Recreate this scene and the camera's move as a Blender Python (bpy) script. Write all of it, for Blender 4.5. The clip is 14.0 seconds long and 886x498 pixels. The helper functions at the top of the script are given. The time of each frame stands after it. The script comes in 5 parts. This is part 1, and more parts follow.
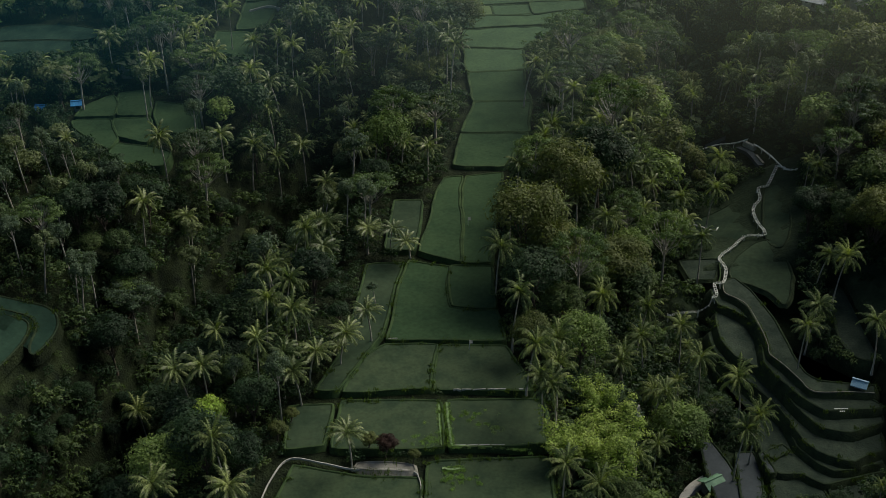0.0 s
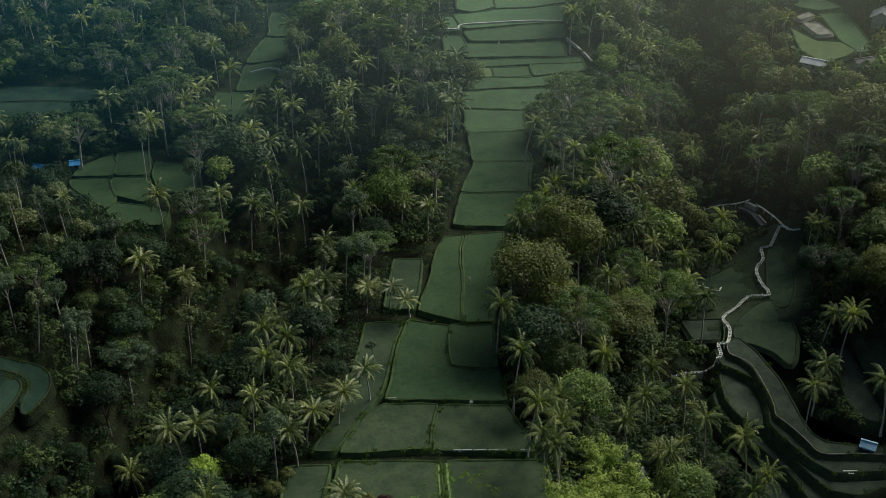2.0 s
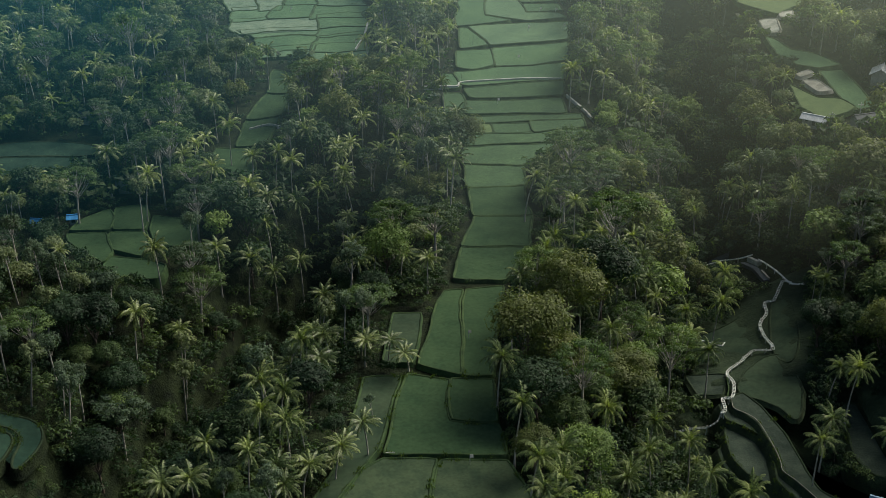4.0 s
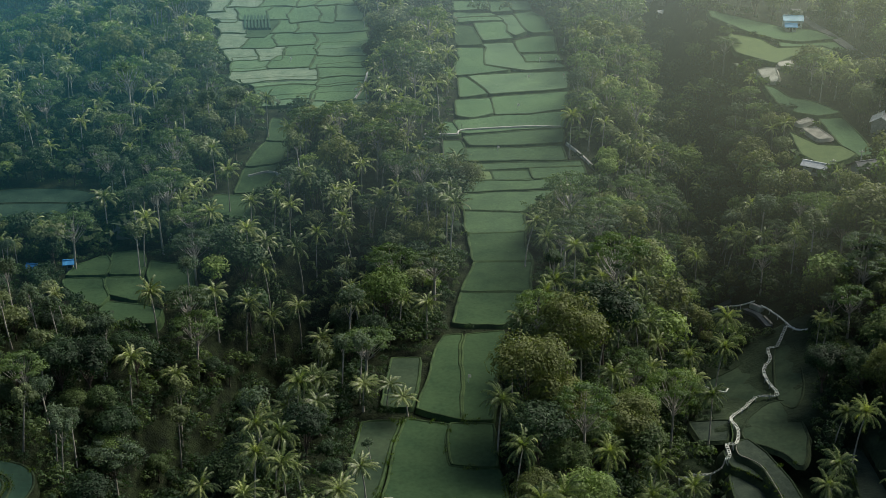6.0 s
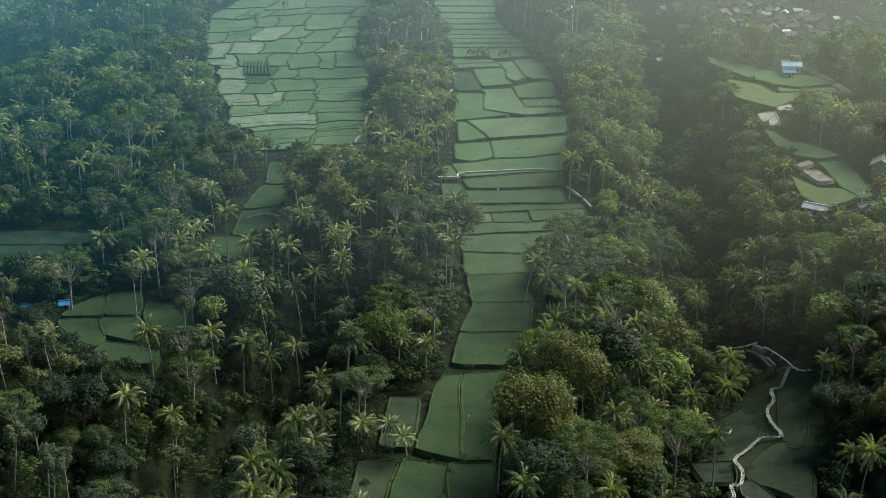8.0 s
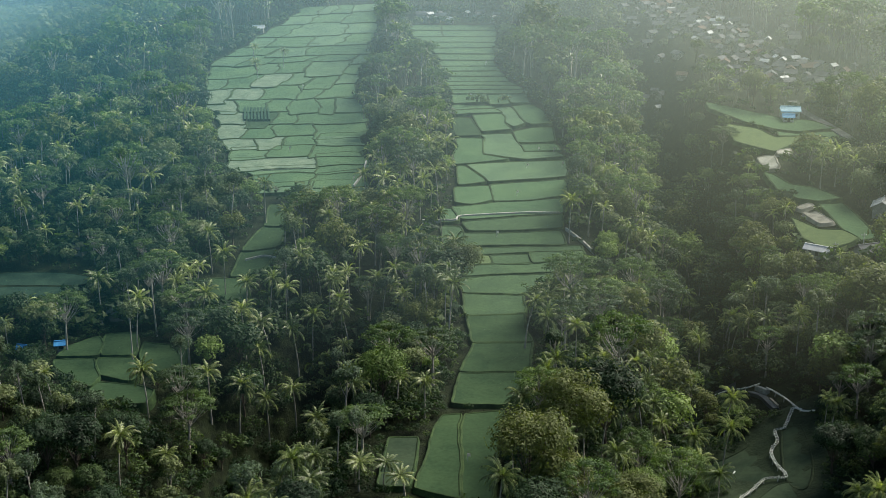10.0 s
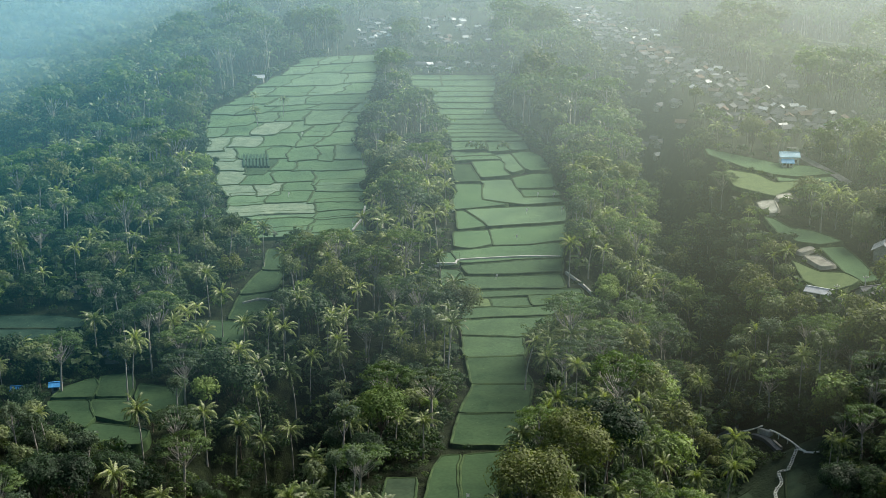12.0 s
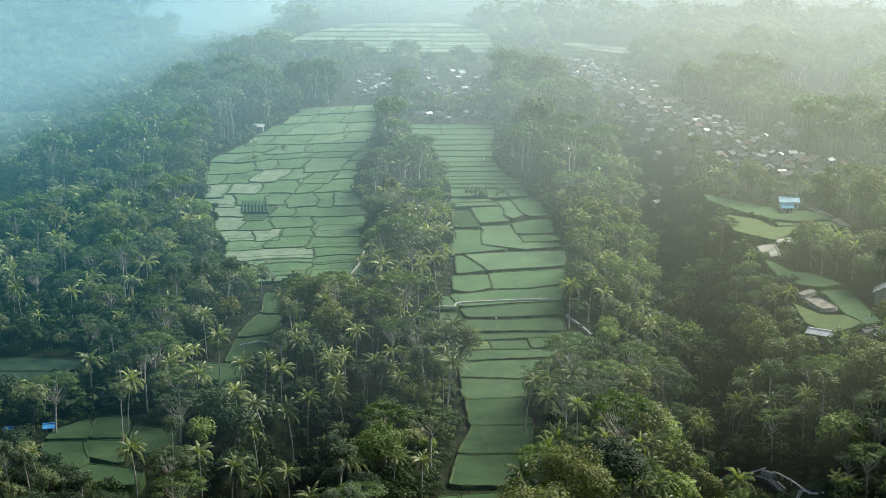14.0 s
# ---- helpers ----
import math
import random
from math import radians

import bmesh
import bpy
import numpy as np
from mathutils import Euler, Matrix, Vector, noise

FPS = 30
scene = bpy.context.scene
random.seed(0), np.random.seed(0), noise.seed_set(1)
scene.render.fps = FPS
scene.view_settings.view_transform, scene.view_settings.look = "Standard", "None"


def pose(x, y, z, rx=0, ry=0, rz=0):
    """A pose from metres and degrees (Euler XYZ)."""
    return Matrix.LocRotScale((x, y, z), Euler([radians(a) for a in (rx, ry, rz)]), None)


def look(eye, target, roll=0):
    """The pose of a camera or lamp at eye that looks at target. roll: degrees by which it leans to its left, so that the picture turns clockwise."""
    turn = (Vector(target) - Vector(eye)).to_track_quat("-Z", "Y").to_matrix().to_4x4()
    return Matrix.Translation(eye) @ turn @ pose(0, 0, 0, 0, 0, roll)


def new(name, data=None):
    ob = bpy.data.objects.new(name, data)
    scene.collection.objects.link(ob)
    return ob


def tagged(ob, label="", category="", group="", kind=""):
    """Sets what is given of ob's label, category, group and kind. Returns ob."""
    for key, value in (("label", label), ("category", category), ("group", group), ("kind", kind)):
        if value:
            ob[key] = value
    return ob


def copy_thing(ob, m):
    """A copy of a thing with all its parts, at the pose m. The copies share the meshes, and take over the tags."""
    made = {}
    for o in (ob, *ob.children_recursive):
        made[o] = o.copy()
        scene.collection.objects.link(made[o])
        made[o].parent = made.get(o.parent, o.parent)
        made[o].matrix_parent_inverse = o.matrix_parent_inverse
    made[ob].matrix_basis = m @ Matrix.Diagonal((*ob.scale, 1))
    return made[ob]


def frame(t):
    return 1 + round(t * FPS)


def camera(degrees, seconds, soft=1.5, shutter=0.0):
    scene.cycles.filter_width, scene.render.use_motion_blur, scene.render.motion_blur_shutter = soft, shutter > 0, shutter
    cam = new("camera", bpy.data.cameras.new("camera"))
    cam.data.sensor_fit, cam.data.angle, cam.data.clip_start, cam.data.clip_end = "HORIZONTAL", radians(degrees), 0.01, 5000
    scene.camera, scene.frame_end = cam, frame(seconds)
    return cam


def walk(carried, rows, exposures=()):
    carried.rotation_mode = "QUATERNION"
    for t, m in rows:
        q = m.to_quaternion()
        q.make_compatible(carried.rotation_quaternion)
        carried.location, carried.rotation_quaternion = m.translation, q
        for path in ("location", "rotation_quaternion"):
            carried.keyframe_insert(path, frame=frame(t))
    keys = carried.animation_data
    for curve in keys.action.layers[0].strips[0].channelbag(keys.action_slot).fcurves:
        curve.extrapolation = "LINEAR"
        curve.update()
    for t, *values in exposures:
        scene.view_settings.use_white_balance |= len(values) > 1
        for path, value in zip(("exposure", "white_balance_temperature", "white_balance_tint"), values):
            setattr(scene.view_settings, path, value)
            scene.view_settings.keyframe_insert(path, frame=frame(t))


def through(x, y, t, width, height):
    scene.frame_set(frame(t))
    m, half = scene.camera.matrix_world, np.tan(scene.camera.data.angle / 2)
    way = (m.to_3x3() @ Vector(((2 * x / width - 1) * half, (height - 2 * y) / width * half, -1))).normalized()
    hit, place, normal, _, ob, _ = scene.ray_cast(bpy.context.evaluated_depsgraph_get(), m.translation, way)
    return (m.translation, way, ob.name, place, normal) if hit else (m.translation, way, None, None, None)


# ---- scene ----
from itertools import product

cam = camera(40.0, 14.0, 0.75)
# t, x, y, z, tilt, lean, turn of a drone that sinks while it looks up
ROWS = [
    (0.0, -0.14, -4.43, 125.87, 58.234, 0.099, -0.034),
    (0.5, -0.14, -4.03, 125.08, 59.026, 0.090, -0.024),
    (1.0, -0.13, -3.64, 124.27, 59.842, 0.082, -0.016),
    (1.5, -0.12, -3.26, 123.46, 60.664, 0.073, -0.010),
    (2.0, -0.11, -2.90, 122.63, 61.480, 0.065, -0.004),
    (2.5, -0.10, -2.56, 121.79, 62.279, 0.057, 0.001),
    (3.0, -0.10, -2.22, 120.94, 63.057, 0.049, 0.004),
    (3.5, -0.09, -1.91, 120.09, 63.810, 0.041, 0.006),
    (4.0, -0.08, -1.60, 119.22, 64.538, 0.034, 0.008),
    (4.5, -0.07, -1.31, 118.34, 65.242, 0.027, 0.008),
    (5.0, -0.06, -1.03, 117.45, 65.923, 0.020, 0.008),
    (5.5, -0.05, -0.75, 116.55, 66.586, 0.014, 0.007),
    (6.0, -0.03, -0.49, 115.64, 67.234, 0.009, 0.005),
    (6.5, -0.02, -0.24, 114.73, 67.871, 0.004, 0.003),
    (7.0, 0.00, 0.00, 113.80, 68.500, 0.000, 0.000),
    (7.5, 0.02, 0.23, 112.86, 69.126, -0.003, -0.003),
    (8.0, 0.04, 0.46, 111.92, 69.752, -0.006, -0.007),
    (8.5, 0.06, 0.68, 110.97, 70.379, -0.007, -0.011),
    (9.0, 0.09, 0.89, 110.01, 71.011, -0.008, -0.016),
    (9.5, 0.12, 1.10, 109.04, 71.649, -0.007, -0.021),
    (10.0, 0.15, 1.30, 108.06, 72.292, -0.006, -0.025),
    (10.5, 0.19, 1.50, 107.07, 72.941, -0.003, -0.030),
    (11.0, 0.23, 1.69, 106.08, 73.595, 0.000, -0.035),
    (11.5, 0.27, 1.88, 105.08, 74.253, 0.005, -0.040),
    (12.0, 0.32, 2.07, 104.07, 74.913, 0.012, -0.045),
    (12.5, 0.37, 2.26, 103.05, 75.572, 0.019, -0.049),
    (13.0, 0.43, 2.44, 102.02, 76.231, 0.028, -0.053),
    (13.5, 0.49, 2.63, 100.99, 76.887, 0.039, -0.057),
    (14.0, 0.56, 2.81, 99.95, 77.540, 0.051, -0.060),
]
walk(cam, [(t, pose(x, y, z, rx, ry, rz)) for t, x, y, z, rx, ry, rz in ROWS],
     [(0.0, -0.62), (3.0, -0.2), (6.5, 0.1), (8.0, 0.2), (11.0, 0.47), (14.0, 0.62)])

# ---- light: a veiled morning sky, sun on the right ----
SUN_EL, SUN_AZ = radians(42), radians(50)
world = bpy.data.worlds.new("world")
scene.world = world
world.use_nodes = True
wn = world.node_tree
sky = wn.nodes.new("ShaderNodeTexSky")
sky.sky_type, sky.sun_disc = "NISHITA", False
sky.sun_elevation, sky.sun_rotation = SUN_EL, SUN_AZ
sky.air_density, sky.dust_density, sky.ozone_density = 1.2, 3.0, 2.0
wn.links.new(sky.outputs["Color"], wn.nodes["Background"].inputs["Color"])
wn.nodes["Background"].inputs["Strength"].default_value = 0.072

sun = new("sun", bpy.data.lights.new("sun", "SUN"))
sun.data.energy, sun.data.angle, sun.data.color = 4.9, radians(38), (1.0, 0.93, 0.8)
sun.matrix_world = look((math.sin(SUN_AZ) * math.cos(SUN_EL), math.cos(SUN_AZ) * math.cos(SUN_EL), math.sin(SUN_EL)), (0, 0, 0))


# ---- materials ----
def nodes_of(name):
    m = bpy.data.materials.new(name)
    m.use_nodes = True
    return m, m.node_tree, m.node_tree.nodes["Principled BSDF"]


def ramp(nt, fac, stops):
    r = nt.nodes.new("ShaderNodeValToRGB")
    while len(r.color_ramp.elements) < len(stops):
        r.color_ramp.elements.new(0.5)
    for e, (p, c) in zip(r.color_ramp.elements, stops):
        e.position, e.color = p, (*c, 1)
    nt.links.new(fac, r.inputs["Fac"])
    return r.outputs["Color"]


def noise_of(nt, scale, detail=3.0, rough=0.55, vector=None):
    n = nt.nodes.new("ShaderNodeTexNoise")
    n.inputs["Scale"].default_value, n.inputs["Detail"].default_value = scale, detail
    n.inputs["Roughness"].default_value = rough
    if vector is None:
        vector = nt.nodes.new("ShaderNodeNewGeometry").outputs["Position"]
    nt.links.new(vector, n.inputs["Vector"])
    return n.outputs["Fac"]


def mixed(nt, fac, a, b, kind="MIX"):
    m = nt.nodes.new("ShaderNodeMix")
    m.data_type, m.blend_type = "RGBA", kind
    for key, v in (("Factor", fac), ("A", a), ("B", b)):
        sock = next(s for s in m.inputs if s.name == key and s.type == ("VALUE" if key == "Factor" else "RGBA"))
        if isinstance(v, (int, float)):
            sock.default_value = v
        elif isinstance(v, tuple):
            sock.default_value = (*v, 1)
        else:
            nt.links.new(v, sock)
    return next(s for s in m.outputs if s.type == "RGBA")


def bumped(nt, bsdf, fac, strength, distance):
    b = nt.nodes.new("ShaderNodeBump")
    b.inputs["Strength"].default_value, b.inputs["Distance"].default_value = strength, distance
    nt.links.new(fac, b.inputs["Height"])
    nt.links.new(b.outputs["Normal"], bsdf.inputs["Normal"])


def surface(name, dark, light, scale=0.4, fine=6.0, rough=0.9, bump=0.4, dist=0.08, metal=0.0):
    """Two scales of variation between two colours, with a fine relief."""
    m, nt, b = nodes_of(name)
    broad = ramp(nt, noise_of(nt, scale, 4.0), [(0.32, dark), (0.68, light)])
    grain = ramp(nt, noise_of(nt, fine, 2.0), [(0.25, (0.78, 0.78, 0.78)), (0.75, (1.12, 1.12, 1.12))])
    nt.links.new(mixed(nt, 1.0, broad, grain, "MULTIPLY"), b.inputs["Base Color"])
    b.inputs["Roughness"].default_value, b.inputs["Metallic"].default_value = rough, metal
    b.inputs["Specular IOR Level"].default_value = 0.5 if rough < 0.65 else 0.15
    bumped(nt, b, noise_of(nt, fine, 3.0), bump, dist)
    return m


def leaf(name, dark, light, glow, patch=0.15, through=0.42, gloss=0.6, shine=0.22):
    """Foliage: every leaf and every tree a little different, light shining through."""
    m, nt, b = nodes_of(name)
    geo = nt.nodes.new("ShaderNodeNewGeometry")
    each = nt.nodes.new("ShaderNodeObjectInfo")
    wide = noise_of(nt, patch, 2.0)
    add = nt.nodes.new("ShaderNodeMath")
    add.operation = "MULTIPLY_ADD"
    add.inputs[1].default_value, add.inputs[2].default_value = 0.2, -0.1
    nt.links.new(geo.outputs["Random Per Island"], add.inputs[0])
    add2 = nt.nodes.new("ShaderNodeMath")
    add2.operation = "ADD"
    nt.links.new(add.outputs[0], add2.inputs[0])
    nt.links.new(wide, add2.inputs[1])
    add3 = nt.nodes.new("ShaderNodeMath")
    add3.operation = "MULTIPLY_ADD"
    add3.inputs[1].default_value = 0.4
    nt.links.new(each.outputs["Random"], add3.inputs[0])
    nt.links.new(add2.outputs[0], add3.inputs[2])
    col = ramp(nt, add3.outputs[0], [(0.25, dark), (0.6, light), (1.0, glow)])
    # noise mottles the leaves darker and lighter for a finer texture
    mottle = ramp(nt, noise_of(nt, 2.6, 2.0, 0.7), [(0.34, (0.38, 0.39, 0.36)), (0.52, (0.98, 0.98, 0.96)), (0.7, (1.34, 1.38, 1.26))])
    col = mixed(nt, 1.0, col, mottle, "MULTIPLY")
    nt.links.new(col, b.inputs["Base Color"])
    b.inputs["Roughness"].default_value = gloss
    b.inputs["Specular IOR Level"].default_value = shine
    t = nt.nodes.new("ShaderNodeBsdfTranslucent")
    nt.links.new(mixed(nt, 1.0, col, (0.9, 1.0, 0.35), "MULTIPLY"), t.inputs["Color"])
    mix = nt.nodes.new("ShaderNodeMixShader")
    mix.inputs[0].default_value = through
    nt.links.new(b.outputs[0], mix.inputs[1])
    nt.links.new(t.outputs[0], mix.inputs[2])
    nt.links.new(mix.outputs[0], nt.nodes["Material Output"].inputs["Surface"])
    return m


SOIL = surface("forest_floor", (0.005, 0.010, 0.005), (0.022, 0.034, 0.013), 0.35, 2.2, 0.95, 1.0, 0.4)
GRASS = surface("bank_grass", (0.024, 0.05, 0.022), (0.055, 0.1, 0.036), 0.5, 3.0, 0.95, 0.8, 0.12)
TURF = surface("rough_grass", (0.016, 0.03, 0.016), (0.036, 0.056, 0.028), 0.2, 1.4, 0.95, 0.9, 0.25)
BUND = surface("bund_grass", (0.022, 0.044, 0.020), (0.058, 0.098, 0.037), 0.3, 4.0, 0.95, 0.7, 0.08)
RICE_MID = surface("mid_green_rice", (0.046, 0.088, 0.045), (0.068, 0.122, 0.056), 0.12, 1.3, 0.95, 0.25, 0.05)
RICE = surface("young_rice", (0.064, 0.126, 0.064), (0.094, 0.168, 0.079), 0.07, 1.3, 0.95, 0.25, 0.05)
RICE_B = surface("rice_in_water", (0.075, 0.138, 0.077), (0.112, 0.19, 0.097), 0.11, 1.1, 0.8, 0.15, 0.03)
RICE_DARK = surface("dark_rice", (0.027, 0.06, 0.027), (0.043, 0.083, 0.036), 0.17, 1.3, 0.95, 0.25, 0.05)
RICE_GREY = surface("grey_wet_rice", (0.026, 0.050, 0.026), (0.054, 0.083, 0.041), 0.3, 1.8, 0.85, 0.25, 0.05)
BANK = surface("overgrown_bank", (0.028, 0.045, 0.026), (0.062, 0.088, 0.042), 0.5, 3.0, 0.95, 0.9, 0.15)
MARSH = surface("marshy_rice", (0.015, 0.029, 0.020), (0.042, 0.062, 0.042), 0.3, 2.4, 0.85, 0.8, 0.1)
STUBBLE = surface("pale_stubble", (0.105, 0.165, 0.11), (0.19, 0.25, 0.17), 0.22, 1.4, 0.85, 0.3, 0.05)
# darker copy of the rice with shade put into its colour
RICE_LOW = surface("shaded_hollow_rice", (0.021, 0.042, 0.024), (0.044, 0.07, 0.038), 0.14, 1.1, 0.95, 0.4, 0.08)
CABBAGE = surface("dark_vegetable_leaves", (0.022, 0.06, 0.036), (0.042, 0.095, 0.052), 0.8, 3.0, 0.9, 0.8, 0.12)
RIPE = surface("yellow_seedlings", (0.085, 0.132, 0.056), (0.115, 0.165, 0.068), 0.4, 3.0, 0.9, 0.3, 0.05)
# rough blue-grey base colour stands in for the reflected sky
WATER = surface("still_water", (0.035, 0.048, 0.055), (0.06, 0.075, 0.085), 0.1, 2.0, 0.7, 0.08, 0.02)
TRODDEN = surface("trodden_earth", (0.17, 0.17, 0.145), (0.31, 0.31, 0.27), 0.6, 5.0, 0.9, 0.4, 0.03)
YARD = surface("pale_dry_yard", (0.26, 0.27, 0.23), (0.5, 0.51, 0.45), 0.25, 3.0, 0.9, 0.4, 0.05)
# rice darkened in colour for the shade in forest clearings
SHADE_RICE = surface("shade_toned_rice", (0.010, 0.032, 0.022), (0.024, 0.056, 0.036), 0.2, 1.4, 0.9, 0.3, 0.05)
CONCRETE = surface("weathered_concrete", (0.4, 0.4, 0.37), (0.58, 0.58, 0.54), 0.5, 5.0, 0.85, 0.3, 0.02)
BAMBOO = surface("dry_bamboo", (0.48, 0.5, 0.46), (0.72, 0.75, 0.7), 1.2, 9.0, 0.7, 0.3, 0.02)
ASPHALT = surface("worn_asphalt", (0.1, 0.105, 0.11), (0.16, 0.165, 0.17), 0.3, 4.0, 0.9, 0.3, 0.02)
BLUE = surface("blue_tarp", (0.03, 0.2, 0.5), (0.06, 0.33, 0.68), 0.8, 5.0, 0.5, 0.3, 0.03)
ROOF_BLUE = surface("light_blue_metal_roof", (0.24, 0.46, 0.6), (0.36, 0.6, 0.74), 0.4, 5.0, 0.55, 0.2, 0.02)
ROOF_SKY = surface("bright_blue_metal_roof", (0.1, 0.36, 0.66), (0.18, 0.48, 0.78), 0.4, 5.0, 0.55, 0.2, 0.02)
ROOF_PALE = surface("pale_metal_roof", (0.42, 0.45, 0.47), (0.62, 0.65, 0.67), 0.4, 5.0, 0.6, 0.2, 0.02)
ROOF_GREY = surface("grey_tile_roof", (0.06, 0.067, 0.075), (0.15, 0.16, 0.175), 0.15, 5.0, 0.85, 0.5, 0.04)
ROOF_RED = surface("brown_tile_roof", (0.09, 0.07, 0.06), (0.17, 0.12, 0.1), 0.15, 5.0, 0.85, 0.5, 0.04)
WALL = surface("limewashed_wall", (0.26, 0.26, 0.24), (0.42, 0.42, 0.39), 0.5, 5.0, 0.85, 0.2, 0.02)
WALL_WHITE = surface("whitewashed_wall", (0.5, 0.51, 0.5), (0.68, 0.69, 0.68), 0.5, 5.0, 0.85, 0.2, 0.02)
DARKGLASS = surface("dark_opening", (0.015, 0.017, 0.018), (0.03, 0.032, 0.035), 1.0, 5.0, 0.3, 0.1, 0.01)
WHITE = surface("white_plastic", (0.6, 0.6, 0.58), (0.8, 0.8, 0.78), 2.0, 9.0, 0.6, 0.1, 0.01)
BARK_PALE = surface("pale_bark", (0.27, 0.26, 0.225), (0.46, 0.445, 0.4), 1.0, 7.0, 0.9, 0.5, 0.04)
BARK = surface("grey_brown_bark", (0.07, 0.06, 0.048), (0.15, 0.13, 0.105), 1.0, 7.0, 0.9, 0.5, 0.04)
PALM_LEAF = leaf("palm_fronds", (0.07, 0.112, 0.054), (0.168, 0.226, 0.095), (0.36, 0.42, 0.165), gloss=0.38, shine=0.4)
BROAD_LEAF = leaf("broad_leaves", (0.022, 0.048, 0.024), (0.062, 0.11, 0.046), (0.12, 0.175, 0.065))
# also used to put shade into the gorges and the gaps between trees
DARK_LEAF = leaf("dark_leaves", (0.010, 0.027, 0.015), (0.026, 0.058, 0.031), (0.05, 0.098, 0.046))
OLIVE_LEAF = leaf("olive_leaves", (0.045, 0.066, 0.024), (0.1, 0.135, 0.046), (0.17, 0.2, 0.07))
FRESH_LEAF = leaf("fresh_leaves", (0.075, 0.135, 0.044), (0.15, 0.235, 0.075), (0.26, 0.36, 0.11))
PALE_LEAF = leaf("pale_grey_green_leaves", (0.06, 0.088, 0.048), (0.125, 0.17, 0.09), (0.22, 0.27, 0.14))
AIRY_LEAF = leaf("airy_leaves", (0.055, 0.1, 0.05), (0.105, 0.175, 0.075), (0.17, 0.25, 0.095))
WEED_LEAF = leaf("bund_weeds", (0.03, 0.062, 0.02), (0.06, 0.11, 0.032), (0.11, 0.17, 0.045), patch=0.4)
MAROON_LEAF = leaf("dark_red_leaves", (0.02, 0.012, 0.012), (0.05, 0.028, 0.024), (0.09, 0.05, 0.035))
BRIGHT = leaf("bright_new_grass", (0.2, 0.33, 0.15), (0.32, 0.48, 0.24), (0.44, 0.6, 0.32), patch=0.5, through=0.5)
LIME_LEAF = leaf("lime_leaves", (0.2, 0.32, 0.06), (0.34, 0.5, 0.1), (0.46, 0.62, 0.13))
BAMBOO_LEAF = leaf("bamboo_leaves", (0.13, 0.21, 0.05), (0.25, 0.36, 0.085), (0.38, 0.48, 0.12))
GREY_LEAF = leaf("grey_leaves", (0.045, 0.08, 0.052), (0.085, 0.135, 0.088), (0.14, 0.2, 0.13))


def part(name, bm, material, parent=None, label=""):
    me = bpy.data.meshes.new(name)
    bm.to_mesh(me)
    bm.free()
    return part_mesh(name, me, material, parent, label)


def part_mesh(name, me, material, parent=None, label=""):
    if material and not me.materials:
        me.materials.append(material)
    ob = new(name, me)
    if parent is not None:
        ob.parent = parent
    if label:
        tagged(ob, label)
    return ob


def mesh_of(name, verts, faces, material=None, smooth=False):
    me = bpy.data.meshes.new(name)
    me.from_pydata(verts, [], faces)
    if material:
        me.materials.append(material)
    if smooth:
        me.polygons.foreach_set("use_smooth", [True] * len(me.polygons))
    me.update()
    return me


# ---- the lie of the land ----
def ease(a, b, v):
    t = np.clip((v - a) / (b - a), 0, 1)
    return t * t * (3 - 2 * t)


def height(x,y):
    base=np.interp(y,[-300,0,100,150,230,310,355,450,600,700,900,1120,1400,1900,3000],[-30,-14,-6,-3,-1,0.5,4,9,21,27,36,42,63,70,75])
    # west gorge beside the ridge
    xg=-38-0.28*np.clip(235-y,-60,200)
    z=base-31*np.exp(-((x-xg)/14)**2)*ease(315,240,y)
    # west valley far off
    xl=np.interp(y,[200,330,450,560,650,870,1100,1400],[-140,-130,-142,-146,-140,-140,-130,-150])
    z=z-np.interp(y,[150,330,450,600,900,2500],[8,12,25,62,112,120])*ease(0,np.interp(y,[450,580],[150,100]),xl-x)
    # east bowl with terraces and its stream, then the gorge that climbs north
    xe=np.interp(y,[60,150,200,260,330,380,450,600],[38,42,44,56,73,82,88,97])
    de=np.interp(y,[60,150,200,260,330,450,600,760],[22,18,17,17,27,34,22,0])
    wid=np.where(x<xe,16.,np.interp(y,[100,200,260,330,450],[34,34,26,14,11]))
    z=z-de*np.exp(-((x-xe)/wid)**2)
    # the shelf that the walkway crosses
    z = z + 4.2 * np.exp(-((x - 57) / 8.5) ** 2 - ((y - 208) / 15) ** 2)
    # east plateau
    z=z+np.interp(y,[60,200,300,380,450,600,900],[0,0,4,8,8,4,0])*ease(88,106,x)
    # the far side of the western valley, and hills that close the west
    z = z + 62 * ease(-280, -560, x) * ease(700, 1150, y) + 45 * ease(1200, 1700, y) * ease(-150, -500, x)
    z=z+150*ease(1300,2700,y)*ease(-150,-800,x)+45*ease(1800,3500,y)
    return z


def ground_z(x, y):
    return float(height(np.float64(x), np.float64(y)))


def wander(x, y, amount):
    """A small sideways drift that is the same for neighbours."""
    v = noise.noise_vector(Vector((x * 0.085, y * 0.085, 3.7)))
    w = noise.noise_vector(Vector((x * 0.3, y * 0.3, 9.1)))
    return x + amount * (v.x + 0.35 * w.x), y + amount * (v.y + 0.35 * w.y)


def sheet_axis(parts):
    out = []
    for a, b, n in parts:
        out += list(np.linspace(a, b, n, endpoint=False))
    return np.array(out + [parts[-1][1]])


gx = sheet_axis([(-4600, -900, 22), (-900, -220, 30), (-220, 200, 130), (200, 900, 30), (900, 4600, 22)])
gy = sheet_axis([(-1500, 60, 20), (60, 480, 130), (480, 1000, 70), (1000, 2000, 40), (2000, 4800, 24)])
X, Y = np.meshgrid(gx, gy)
Z = height(X, Y) - 0.6


